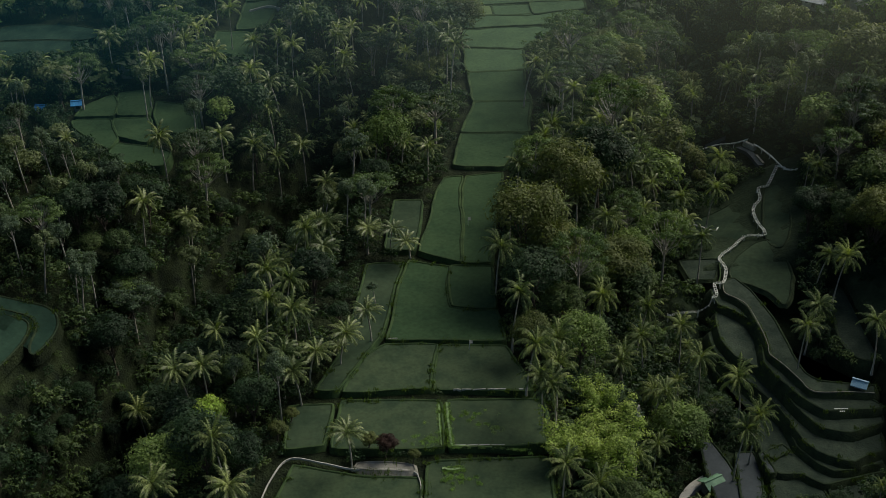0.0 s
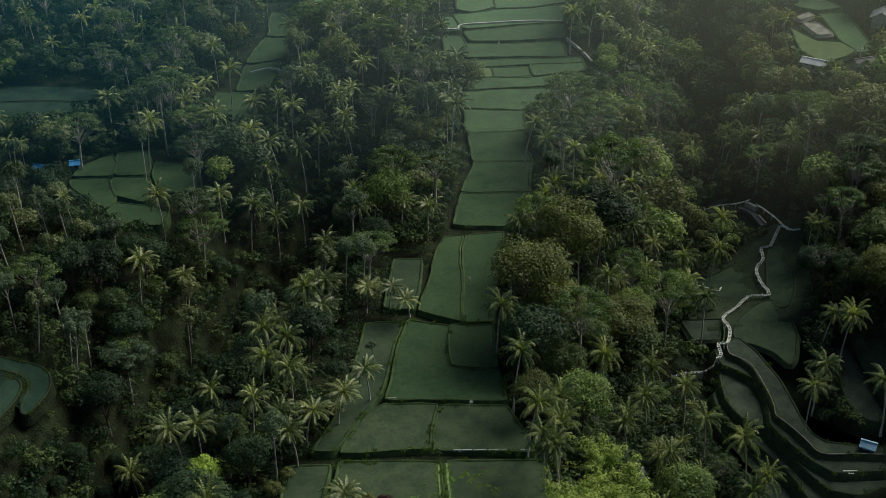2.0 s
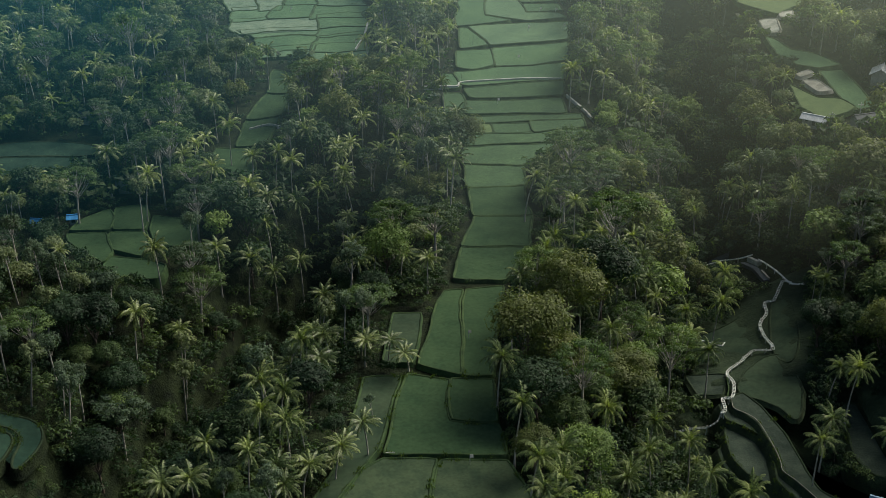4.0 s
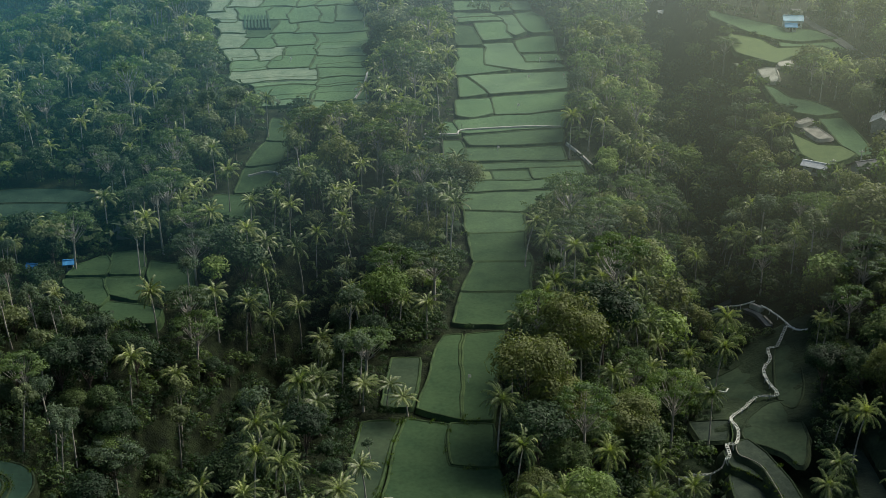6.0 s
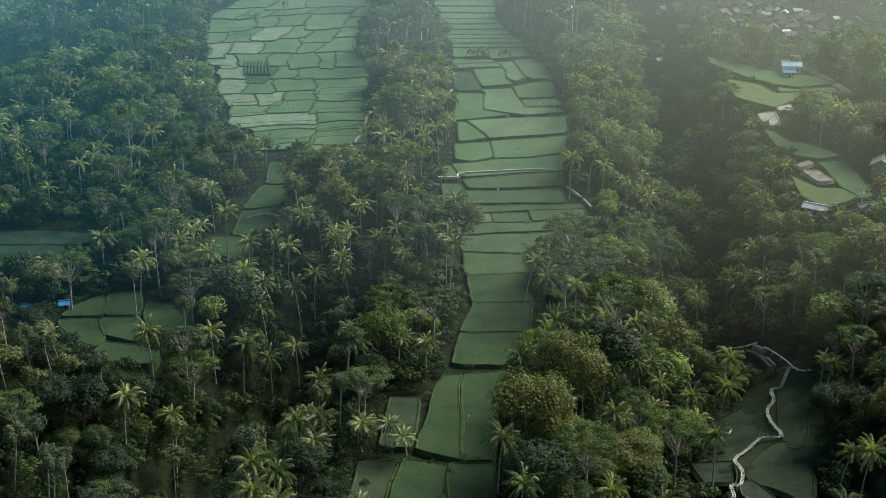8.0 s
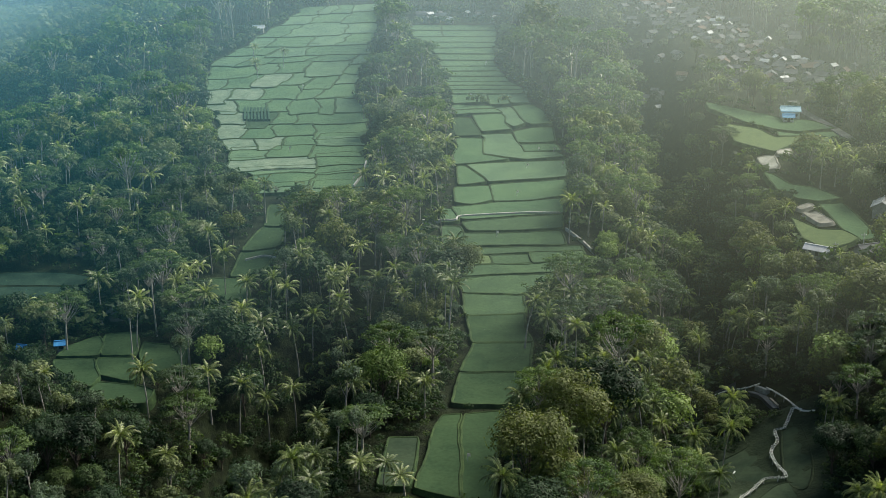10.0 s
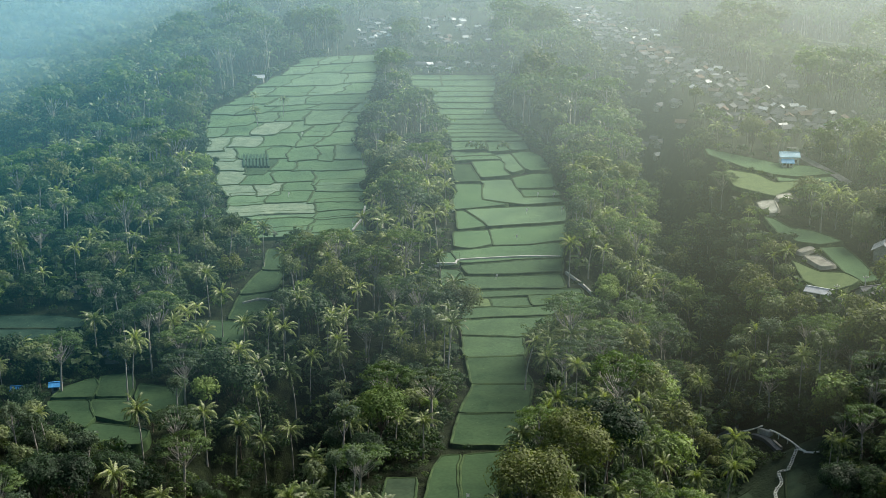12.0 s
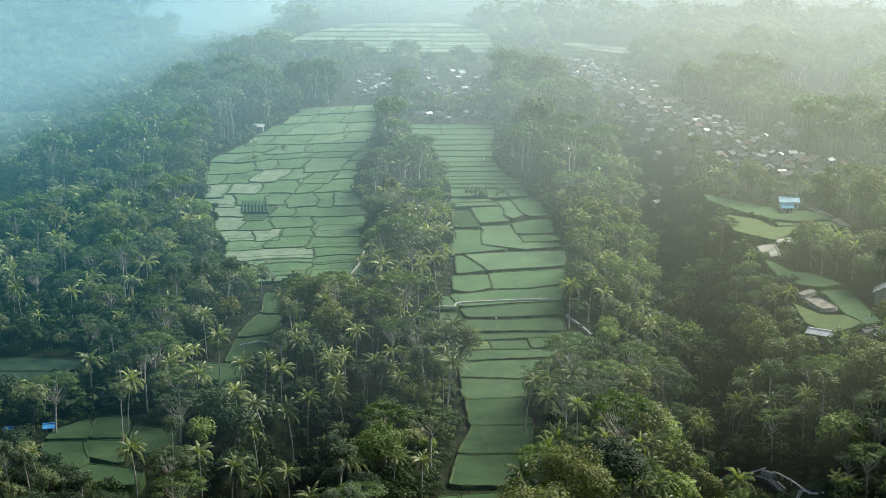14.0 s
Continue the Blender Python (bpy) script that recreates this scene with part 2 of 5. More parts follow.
def hollow_cut(x, y, z):
    """The floor dug out below the contour terraces."""
    m = ease(48, 54, x) * ease(81, 78, x) * ease(138, 146, y) * ease(212, 203, y)
    return z + m * (np.minimum(z, -20.5) - z)


Z = hollow_cut(X, Y, Z)
for i, j in product(range(X.shape[0]), range(X.shape[1])):
    far = min(1.0, max(0.0, (Y[i, j] - 900) / 900 + max(0, abs(X[i, j]) - 300) / 600))
    Z[i, j] += 0.5 * noise.noise(Vector((X[i, j] / 9, Y[i, j] / 9, 0))) * (X[i, j] ** 2 > 2500) + far * 4 * noise.noise(Vector((X[i, j] / 420, Y[i, j] / 420, 5)))
nx, ny = len(gx), len(gy)
quads = [(j * nx + i, j * nx + i + 1, (j + 1) * nx + i + 1, (j + 1) * nx + i) for j in range(ny - 1) for i in range(nx - 1)]
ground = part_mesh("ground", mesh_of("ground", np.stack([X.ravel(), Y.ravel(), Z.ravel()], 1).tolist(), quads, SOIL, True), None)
tagged(ground, "dark leaf-littered forest floor of ridge and gorges", "ground", kind="structure")

# plan of what stays free of trees: one cell a metre
OX, OY, OW, OH = -420, 60, 840, 1500
taken = np.zeros((OH, OW), bool)


def claim(poly, grow=0.0):
    P = np.array(poly, float)
    c = P.mean(0)
    P = c + (P - c) * (1 + grow / max(1.0, np.abs(P - c).max()))
    x0, x1 = int(P[:, 0].min() - OX) - 1, int(P[:, 0].max() - OX) + 2
    y0, y1 = int(P[:, 1].min() - OY) - 1, int(P[:, 1].max() - OY) + 2
    if x0 < 0 or y0 < 0 or x1 > OW or y1 > OH:
        return
    gx_, gy_ = np.meshgrid(np.arange(x0, x1) + OX + 0.5, np.arange(y0, y1) + OY + 0.5)
    inside = np.zeros(gx_.shape, bool)
    for (ax, ay), (bx, by) in zip(P, np.roll(P, -1, 0)):
        cross = ((ay > gy_) != (by > gy_)) & (gx_ < (bx - ax) * (gy_ - ay) / ((by - ay) or 1e-9) + ax)
        inside ^= cross
    taken[y0:y1, x0:x1] |= inside


def is_free(x, y, r=0.0):
    for dx, dy in ((0, 0), (r, 0), (-r, 0), (0, r), (0, -r)):
        i, j = int(x + dx - OX), int(y + dy - OY)
        if 0 <= i < OW and 0 <= j < OH and taken[j, i]:
            return False
    return True


# ---- rice fields ----
def outline(corners, amount):
    pts = []
    for (ax, ay), (bx, by) in zip(corners, corners[1:] + corners[:1]):
        n = max(1, round(math.hypot(bx - ax, by - ay) / 1.6))
        pts += [(ax + (bx - ax) * k / n, ay + (by - ay) * k / n) for k in range(n)]
    pts = [wander(x, y, amount) for x, y in pts]
    n = len(pts)
    return [((pts[k - 1][0] + 6 * pts[k][0] + pts[(k + 1) % n][0]) / 8, (pts[k - 1][1] + 6 * pts[k][1] + pts[(k + 1) % n][1]) / 8) for k in range(n)]


def rounded(corners):
    """Corners cut twice, for terraces that follow the slope."""
    for _ in range(2):
        cut = []
        for (ax, ay), (bx, by) in zip(corners, corners[1:] + corners[:1]):
            cut += [(0.75 * ax + 0.25 * bx, 0.75 * ay + 0.25 * by), (0.25 * ax + 0.75 * bx, 0.25 * ay + 0.75 * by)]
        corners = cut
    return corners


def offset(pts, d):
    """The closed outline moved outward by d (counter-clockwise outlines)."""
    out, n = [], len(pts)
    for k in range(n):
        tx, ty = pts[(k + 1) % n][0] - pts[k - 1][0], pts[(k + 1) % n][1] - pts[k - 1][1]
        s = math.hypot(tx, ty) or 1.0
        out.append((pts[k][0] + d * ty / s, pts[k][1] - d * tx / s))
    return out


EDGES = []


def field(corners, crop, label, z=None, amount=1.1, bank=1.7, lift=0.1, bund=0.4, name="rice_field", group="terraced rice fields", tilt=0.0, grow=0.0, spread=0.45, side_mat=GRASS, rim_mat=BUND):
    """A levelled field: crop, a raised grass bund all round it, and the bank that holds it."""
    area = sum(a[0] * b[1] - b[0] * a[1] for a, b in zip(corners, corners[1:] + corners[:1]))
    if area < 0:
        corners = corners[::-1]
    pts = offset(outline(corners, amount), grow)
    cx, cy = sum(p[0] for p in pts) / len(pts), sum(p[1] for p in pts) / len(pts)
    if z is None:
        z = ground_z(cx, cy) + lift + random.uniform(-0.1, 0.12)
    root = tagged(new(name), label, name.replace("_", " "), group)
    root.location = (cx, cy, z)
    n = len(pts)
    fall = tilt * (ground_z(cx, cy + 5) - ground_z(cx, cy - 5)) / 10
    side = tilt * (ground_z(cx + 5, cy) - ground_z(cx - 5, cy)) / 10
    rings = []
    for d, h in ((spread + 0.25, -bank), (spread, -min(1.5, 0.7 * bank)), (0.12, 0.1), (-bund * 0.35, 0.2), (-bund * 0.8, 0.12), (-bund - 0.1, -0.03)):
        rings.append([(x - cx, y - cy, h + fall * (y - cy) + side * (x - cx) + 0.09 * noise.noise(Vector((x * 0.9, y * 0.9, h)))) for x, y in offset(pts, d)])
    for piece, rr, mat in (("bank", (0, 1, 2), side_mat), ("bund", (2, 3, 4, 5), rim_mat)):
        v = sum((rings[r] for r in rr), [])
        f = [(s * n + k, s * n + (k + 1) % n, (s + 1) * n + (k + 1) % n, (s + 1) * n + k) for s in range(len(rr) - 1) for k in range(n)]
        part_mesh(piece, mesh_of(piece, v, f, mat, True), mat, root)
    bm = bmesh.new()
    inner = [(x - cx, y - cy) for x, y in offset(pts, -bund - 0.1)]
    bm.faces.new([bm.verts.new((x, y, fall * y + side * x)) for x, y in inner])
    bmesh.ops.triangulate(bm, faces=bm.faces[:])
    part("crop", bm, crop, root)
    claim(pts, 0.6)
    if cy < 240:
        EDGES.extend((x, y, z + fall * (y - cy) + side * (x - cx)) for x, y in pts)
    return root


RICE_LABEL = "level terrace of short green rice with grassy bund"
WET_LABEL = "flooded rice terrace with thin green seedlings"
PALE_LABEL = "pale harvested terrace with wet stubble"
CROPS = [(RICE, RICE_LABEL), (RICE, RICE_LABEL), (RICE_B, WET_LABEL), (RICE, RICE_LABEL)]


def strip(lines, cuts, crops, skew=0.0, jag=0.0, **kw):
    """Fields between one terrace edge and the next, each cut across at the given places."""
    for k in range(len(lines) - 1):
        (al, ay, ar, by), (cl, cy, cr, dy) = lines[k], lines[k + 1]
        xs = [0.0] + list(cuts.get(k, ())) + [1.0]
        for u, v in zip(xs, xs[1:]):
            lo = [(cl + (cr - cl) * q, cy + (dy - cy) * q) for q in (u, v)]
            hi = [(al + (ar - al) * (q + (skew if 0 < q < 1 else 0)), ay + (by - ay) * q) for q in (u, v)]
            crop, label = crops(k, u)
            drop = random.uniform(0, jag) if len(xs) > 2 else 0.0
            lo = [(x, y - drop) for x, y in lo]
            field([lo[0], lo[1], hi[1], hi[0]], crop, label, **kw)


# the long central ridge: x and y of the west and east end of each terrace edge, from far to near
CENTRE_FAR = [
    (-18, 656, 29, 656), (-17, 641, 28.5, 641), (-15.5, 624, 28, 624), (-13.5, 610, 27.5, 610), (-9.5, 596, 27, 597),
    (-3.5, 584, 26, 584), (-2, 572, 25, 571), (-1.3, 560, 25, 560), (-0.5, 550, 26, 551), (0, 541, 28, 541), (0.8, 532, 30, 532),
    (2, 525, 33, 525), (3, 518, 34.5, 518), (4.3, 511, 36, 511)]
CENTRE_LOW = [(4.1, 313, 34, 316), (5, 300, 21, 300), (6.2, 286, 20.5, 286), (6.6, 268, 21, 268), (4.5, 251, 21, 251), (0.8, 235.5, 13.5, 234)]
MID_TOP = [
    [(4.3, 511.5), (18.1, 514.3), (19.2, 498.8), (4.7, 496.0)],
    [(18.6, 514.3), (24.4, 516.1), (28.6, 496.3), (19.9, 493.6)],
    [(24.9, 516.1), (34.5, 518.6), (36.1, 496.8), (29.1, 496.2)],
    [(4.7, 494.0), (19.9, 492.6), (21.2, 489.4), (4.6, 486.7)],
    [(4.6, 485.7), (21.1, 488.4), (23.6, 483.1), (11.8, 481.5), (4.6, 479.5)],
    [(12.2, 479.4), (23.1, 482.1), (25.3, 475.8), (24.7, 467.5), (26.6, 459.1), (15.1, 455.5), (13.7, 467.0)],
    [(20.3, 490.5), (28.0, 492.2), (32.1, 467.1), (27.9, 462.2), (25.6, 468.5), (25.8, 476.8)],
    [(28.9, 493.2), (36.5, 495.8), (40.0, 487.2), (42.4, 467.3), (35.0, 464.8), (32.8, 468.1)],
]
MID_HEART = [
    [(4.5, 476.4), (10.6, 476.3), (12.7, 464.9), (14.1, 451.4), (5.4, 450.5)],
    [(5.4, 448.5), (14.9, 448.3), (14.5, 435.9), (14.6, 425.5), (23.5, 419.9), (4.0, 413.3)],
    [(16.4, 449.3), (14.8, 453.4), (26.5, 456.1), (28.0, 441.4), (29.4, 428.9), (41.6, 428.9), (43.7, 423.5), (28.9, 419.6), (24.0, 422.0), (15.4, 426.6), (15.2, 437.9)],
    [(27.6, 457.0), (34.9, 462.7), (42.8, 464.1), (41.5, 443.5), (28.6, 442.4)],
    [(29.1, 439.3), (41.2, 440.4), (42.9, 431.9), (30.1, 429.9)],
]
MID_LOW = [
    [(5.2, 412.3), (7.5, 413.3), (14.7, 394.4), (6.0, 390.4)],
    [(8.3, 414.3), (23.7, 416.8), (43.7, 419.3), (41.8, 399.7), (26.4, 395.8), (15.8, 393.3), (14.3, 398.5)],
    [(4.7, 388.3), (15.7, 390.2), (15.8, 374.5), (9.0, 370.5), (4.2, 372.6)],
    [(16.4, 391.2), (41.6, 397.6), (39.9, 380.0), (27.8, 374.8), (16.5, 373.4)],
    [(3.6, 368.5), (8.0, 369.4), (16.4, 372.3), (38.7, 376.9), (37.2, 361.3), (20.7, 359.5), (7.8, 355.8), (5.6, 356.9)],
    [(6.6, 353.7), (20.6, 357.4), (36.9, 360.2), (35.8, 348.7), (20.0, 346.9), (8.1, 346.3)],
    [(0.1, 367.4), (5.7, 366.4), (4.9, 354.8), (0.1, 353.7)],
    [(0.2, 350.6), (5.5, 350.5), (6.4, 342.0), (4.1, 332.5), (0.2, 333.6)],
]
MID_FOOT = [
    [(6.7, 344.1), (19.9, 344.8), (35.4, 346.6), (35.5, 335.8), (5.8, 334.5)],
    [(5.7, 332.5), (40.0, 335.2), (40.0, 332.0), (5.7, 328.2)],
    [(5.7, 327.2), (13.1, 327.9), (13.8, 321.5), (5.6, 320.7)],
    [(13.7, 327.9), (24.6, 328.4), (25.4, 321.8), (14.4, 321.5)],
    [(25.1, 329.3), (40.0, 331.9), (40.3, 326.4), (25.7, 321.8)],
    [(5.2, 319.6), (40.1, 324.3), (33.7, 316.7), (4.7, 313.2)],
]
strip(CENTRE_FAR, {0: (0.37,), 1: (0.37,)}, lambda k, u: (RICE, RICE_LABEL), amount=0.8, bank=1.0, tilt=0.72, spread=0.28)
# crop colour steps darker nearer by, carrying the fall in brightness
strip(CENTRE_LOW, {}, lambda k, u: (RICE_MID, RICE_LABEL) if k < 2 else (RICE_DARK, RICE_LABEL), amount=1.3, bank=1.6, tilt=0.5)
for n, corners in enumerate(MID_TOP + MID_HEART + MID_LOW + MID_FOOT):
    crop, label = CROPS[n % 4]
    if corners is MID_FOOT[2]:
        crop, label = RIPE, "small plot of yellow-green rice seedlings in rows"
    # lower fields take the half-dark crop to continue that fall
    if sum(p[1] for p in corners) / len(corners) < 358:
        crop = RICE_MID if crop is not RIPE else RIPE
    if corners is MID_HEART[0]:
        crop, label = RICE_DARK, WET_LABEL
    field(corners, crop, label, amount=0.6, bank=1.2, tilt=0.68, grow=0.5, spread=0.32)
# near part of the ridge, its lower brightness put partly into darker crop colours
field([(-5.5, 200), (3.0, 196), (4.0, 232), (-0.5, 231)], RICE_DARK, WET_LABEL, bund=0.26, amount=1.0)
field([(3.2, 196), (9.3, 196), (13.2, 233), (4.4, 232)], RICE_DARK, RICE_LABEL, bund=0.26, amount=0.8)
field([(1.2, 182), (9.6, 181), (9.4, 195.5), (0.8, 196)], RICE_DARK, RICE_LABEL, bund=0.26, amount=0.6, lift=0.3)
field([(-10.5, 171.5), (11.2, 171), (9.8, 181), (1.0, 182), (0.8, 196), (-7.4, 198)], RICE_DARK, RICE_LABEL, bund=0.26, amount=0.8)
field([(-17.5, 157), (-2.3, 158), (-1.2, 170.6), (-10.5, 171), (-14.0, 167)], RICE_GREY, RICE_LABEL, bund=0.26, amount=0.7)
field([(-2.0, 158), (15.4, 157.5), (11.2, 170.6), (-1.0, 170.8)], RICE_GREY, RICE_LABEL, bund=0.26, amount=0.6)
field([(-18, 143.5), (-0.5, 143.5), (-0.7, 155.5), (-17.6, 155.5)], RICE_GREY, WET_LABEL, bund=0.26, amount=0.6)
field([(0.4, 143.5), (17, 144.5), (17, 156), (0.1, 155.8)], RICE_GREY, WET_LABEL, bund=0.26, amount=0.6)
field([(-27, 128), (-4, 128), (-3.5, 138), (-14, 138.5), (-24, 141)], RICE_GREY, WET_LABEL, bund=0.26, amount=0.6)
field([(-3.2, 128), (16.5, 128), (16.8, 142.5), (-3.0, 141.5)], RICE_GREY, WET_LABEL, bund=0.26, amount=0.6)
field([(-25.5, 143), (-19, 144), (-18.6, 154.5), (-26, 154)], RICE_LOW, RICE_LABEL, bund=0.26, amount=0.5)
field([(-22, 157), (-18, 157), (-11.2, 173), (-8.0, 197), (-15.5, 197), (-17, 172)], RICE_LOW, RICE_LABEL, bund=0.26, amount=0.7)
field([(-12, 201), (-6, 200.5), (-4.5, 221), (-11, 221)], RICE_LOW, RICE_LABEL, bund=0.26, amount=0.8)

claim([(-34, 104), (22, 104), (22, 129), (-34, 129)])

# the western fields on the higher shoulder
WEST = [
    (-79, 712, -34, 727), (-83, 687, -34, 700), (-87, 659, -34, 671), (-93, 628, -33, 639), (-97, 603, -34, 613), (-104, 583, -34, 591),
    (-106, 564, -35, 572), (-104, 543, -35, 551), (-102, 523, -37, 530), (-97, 501, -35, 507), (-92, 483, -31, 489), (-88, 466, -30, 472),
    (-85, 451, -29, 456), (-78, 436, -28, 441), (-75, 423, -27, 429), (-71, 412, -26, 418), (-64, 402, -26, 407), (-61, 392, -26, 396), (-58, 383, -27, 387)]
WEST_CUTS = {
    0: (0.27, 0.42, 0.62), 1: (0.28, 0.6), 2: (0.22, 0.68), 3: (0.15, 0.47, 0.73), 4: (0.29, 0.53), 5: (0.16, 0.36, 0.61, 0.87),
    6: (0.27, 0.41, 0.6, 0.85), 7: (0.1, 0.3, 0.48, 0.65, 0.81), 8: (0.14, 0.34, 0.58, 0.74), 9: (0.16, 0.36, 0.5, 0.7, 0.8), 10: (0.2, 0.36, 0.52),
    11: (0.19, 0.36, 0.62), 12: (0.2, 0.38, 0.62), 13: (0.26, 0.56), 14: (0.56,), 15: (0.51,), 16: (0.47,), 17: (0.46,)}
PALE = {(8, 0), (9, 0), (10, 0), (11, 0), (12, 0), (12, 0.2), (14, 0), (8, 0.14), (7, 0.3)}
strip(WEST, WEST_CUTS, lambda k, u: (STUBBLE, PALE_LABEL) if (k, u) in PALE else (RICE_DARK, "plot of dark green crop in rows") if (k, u) == (10, 0.2) else CROPS[(k * 2 + int(u * 10)) % 4],
      amount=3.0, bank=1.0, skew=0.05, jag=9.0, tilt=0.84, spread=0.3)
# paddies in the western hollow
for z, c in ((0.1, [(-88.1, 259.3), (-78.9, 258.9), (-79.2, 265.9), (-81.2, 270.9), (-87.2, 265.0)]), (0.0, [(-78.1, 259.6), (-70.7, 260.2), (-71.4, 268.2), (-73.5, 273.8), (-80.2, 272.2)]),
             (-0.4, [(-78.6, 258.4), (-70.2, 259.2), (-67.2, 247.3), (-68.6, 246.4), (-75.5, 249.4), (-78.3, 255.9)]), (-0.4, [(-88.4, 258.1), (-79.4, 258.1), (-77.9, 252.9), (-75.4, 248.5), (-75.8, 243.0), (-80.6, 247.1), (-87.0, 254.7)]),
             (-0.3, [(-70.0, 268.5), (-67.1, 267.2), (-59.4, 265.2), (-57.4, 250.7), (-66.4, 251.7), (-69.3, 260.0)]), (-0.9, [(-75.4, 246.4), (-66.5, 245.0), (-62.5, 242.5), (-62.8, 235.6), (-70.6, 237.0), (-75.5, 241.4)])):
    field(c, RICE_DARK, RICE_LABEL, z=z, amount=0.6, bank=2.2, bund=0.28, grow=0.28, side_mat=GRASS, rim_mat=GRASS)
for c in ([(-57, 289), (-50, 293), (-53, 310), (-62, 311)], [(-57, 313), (-50, 315), (-48, 333), (-56, 330)], [(-56, 331), (-48, 334), (-47, 350), (-53, 350)], [(-53, 351), (-47, 351), (-47, 366), (-53, 370)]):
    field(c, RICE_DARK, RICE_LABEL, amount=0.9, bank=1.6, grow=1.0, tilt=0.8)
# terraces in clearings of the western woods, the shade on them put into dark colours
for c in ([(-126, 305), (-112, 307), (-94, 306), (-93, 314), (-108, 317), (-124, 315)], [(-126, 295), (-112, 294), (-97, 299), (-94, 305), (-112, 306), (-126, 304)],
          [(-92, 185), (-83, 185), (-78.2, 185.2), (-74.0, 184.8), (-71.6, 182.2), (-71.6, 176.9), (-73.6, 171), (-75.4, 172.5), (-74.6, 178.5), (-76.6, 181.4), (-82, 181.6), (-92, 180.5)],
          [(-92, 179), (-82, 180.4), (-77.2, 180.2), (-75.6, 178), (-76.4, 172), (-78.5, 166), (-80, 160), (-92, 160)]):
    field(rounded(c), SHADE_RICE, "grassy terrace in a forest clearing, coloured dark for shade", amount=0.7, bank=2.0, bund=0.25, tilt=0.85, side_mat=SOIL, rim_mat=TURF, name="rice_terrace", group="terraces in forest clearings")
# fields on the eastern shoulder
EAST = [
    [(103.4, 472.1), (124.8, 445.9), (135.9, 440.4), (141.0, 429.7), (125.8, 426.0), (118.7, 429.8), (112.6, 438.0), (102.4, 461.7)],
    [(104.7, 438.9), (112.9, 431.0), (117.0, 418.9), (132.0, 419.5), (138.9, 409.7), (132.1, 406.3), (119.3, 409.1), (111.5, 400.9), (101.8, 415.3), (102.3, 431.5)],
    [(119.2, 426.8), (125.6, 423.8), (140.7, 427.5), (139.3, 412.5), (133.0, 421.7), (118.5, 421.0)],
    [(103.4, 380.9), (106.2, 378.2), (108.6, 367.8), (114.4, 363.4), (120.1, 353.3), (112.6, 352.1), (107.2, 356.0), (103.5, 365.0)],
    [(112.7, 351.2), (120.2, 352.4), (121.4, 340.9), (121.6, 331.1), (122.7, 327.0), (116.5, 324.8), (113.8, 331.9), (113.9, 337.7)]]
for c in EAST:
    field(c, RIPE if c is EAST[1] else RICE, "terraced field of drying yellow-green rice" if c is EAST[1] else RICE_LABEL, amount=0.6, bank=1.2, lift=0.3, tilt=0.85, grow=0.3)
field([(102.0, 343.3), (107.6, 332.8), (113.1, 330.8), (115.7, 324.8), (112.3, 321.5), (105.2, 318.4), (101.5, 327.6)], RIPE, "sloping meadow of yellowish grass beside a shed", amount=0.6, bank=1.0, lift=0.3, tilt=0.85, bund=0.2)
for c in ([(105.0, 348.7), (109.4, 351.4), (110.7, 348.8), (106.0, 346.2)], [(105.8, 344.2), (110.3, 345.0), (113.2, 336.6), (108.5, 335.9)]):
    field(c, TRODDEN, "bare pale plot of dry earth between fields", amount=0.6, bank=0.8, lift=0.4, tilt=0.85, bund=0.2, side_mat=TRODDEN, rim_mat=TRODDEN)
for c in ([(105.2, 398.5), (107.0, 398.6), (110.6, 395.9), (109.8, 386.8), (108.0, 382.6), (106.0, 384.9), (105.2, 392.1)], [(112.5, 402.1), (118.1, 404.3), (115.8, 397.2), (111.6, 397.0)]):
    field(c, YARD, "pale bare drying yard between fields", amount=0.6, bank=0.8, lift=0.4, tilt=0.85, bund=0.2, side_mat=TRODDEN, rim_mat=TRODDEN, name="paved_yard", group="")


# ---- contour terraces in the eastern bowl ----
# edges of the treads from the highest down: height, then the line along which the bank breaks off
TREADS = [
    (-11.5, [(55.0, 203.2), (57.0, 203.4), (56.8, 200.1), (58.9, 198.0), (60.5, 195.0), (61.4, 186.4), (61.4, 181.8), (61.1, 179.5), (62.8, 176.5), (64.8, 171.9), (66.5, 168.3), (72.5, 168.1), (77.3, 167.8)]),
    (-12.5, [(54.9, 197.5), (57.9, 195.5), (60.4, 192.5), (61.1, 186.8), (60.0, 178.7), (62.1, 172.7), (64.9, 167.6), (67.7, 164.1), (76.2, 164.7), (78.6, 165.3)]),
    (-13.8, [(54.1, 193.4), (53.7, 187.7), (55.4, 182.2), (59.4, 178.7), (62.1, 171.9), (64.4, 164.6), (66.4, 161.0), (71.5, 159.6), (75.5, 161.5), (77.9, 162.5)]),
    (-15.2, [(52.1, 191.5), (52.3, 185.0), (55.0, 179.6), (58.5, 173.6), (61.0, 168.7), (62.2, 163.2), (63.2, 159.3), (64.9, 156.4), (68.2, 154.2), (70.5, 153.5), (73.5, 155.6), (76.3, 156.3)])]
TREADS_LOW = [
    (-16.4, [(51.9, 183.9), (54.9, 178.6), (57.2, 174.3), (59.4, 169.8), (61.5, 165.7), (61.7, 162.6), (62.0, 158.9), (63.4, 156.6), (64.8, 154.5), (66.9, 152.7), (70.0, 152.9), (73.3, 154.1), (75.9, 154.5)]),
    (-17.4, [(54.3, 174.7), (56.7, 169.0), (55.7, 158.9), (56.0, 155.2), (57.4, 153.1), (61.6, 153.4), (63.1, 151.7), (64.9, 150.5), (69.9, 151.9), (75.9, 153.6)])]
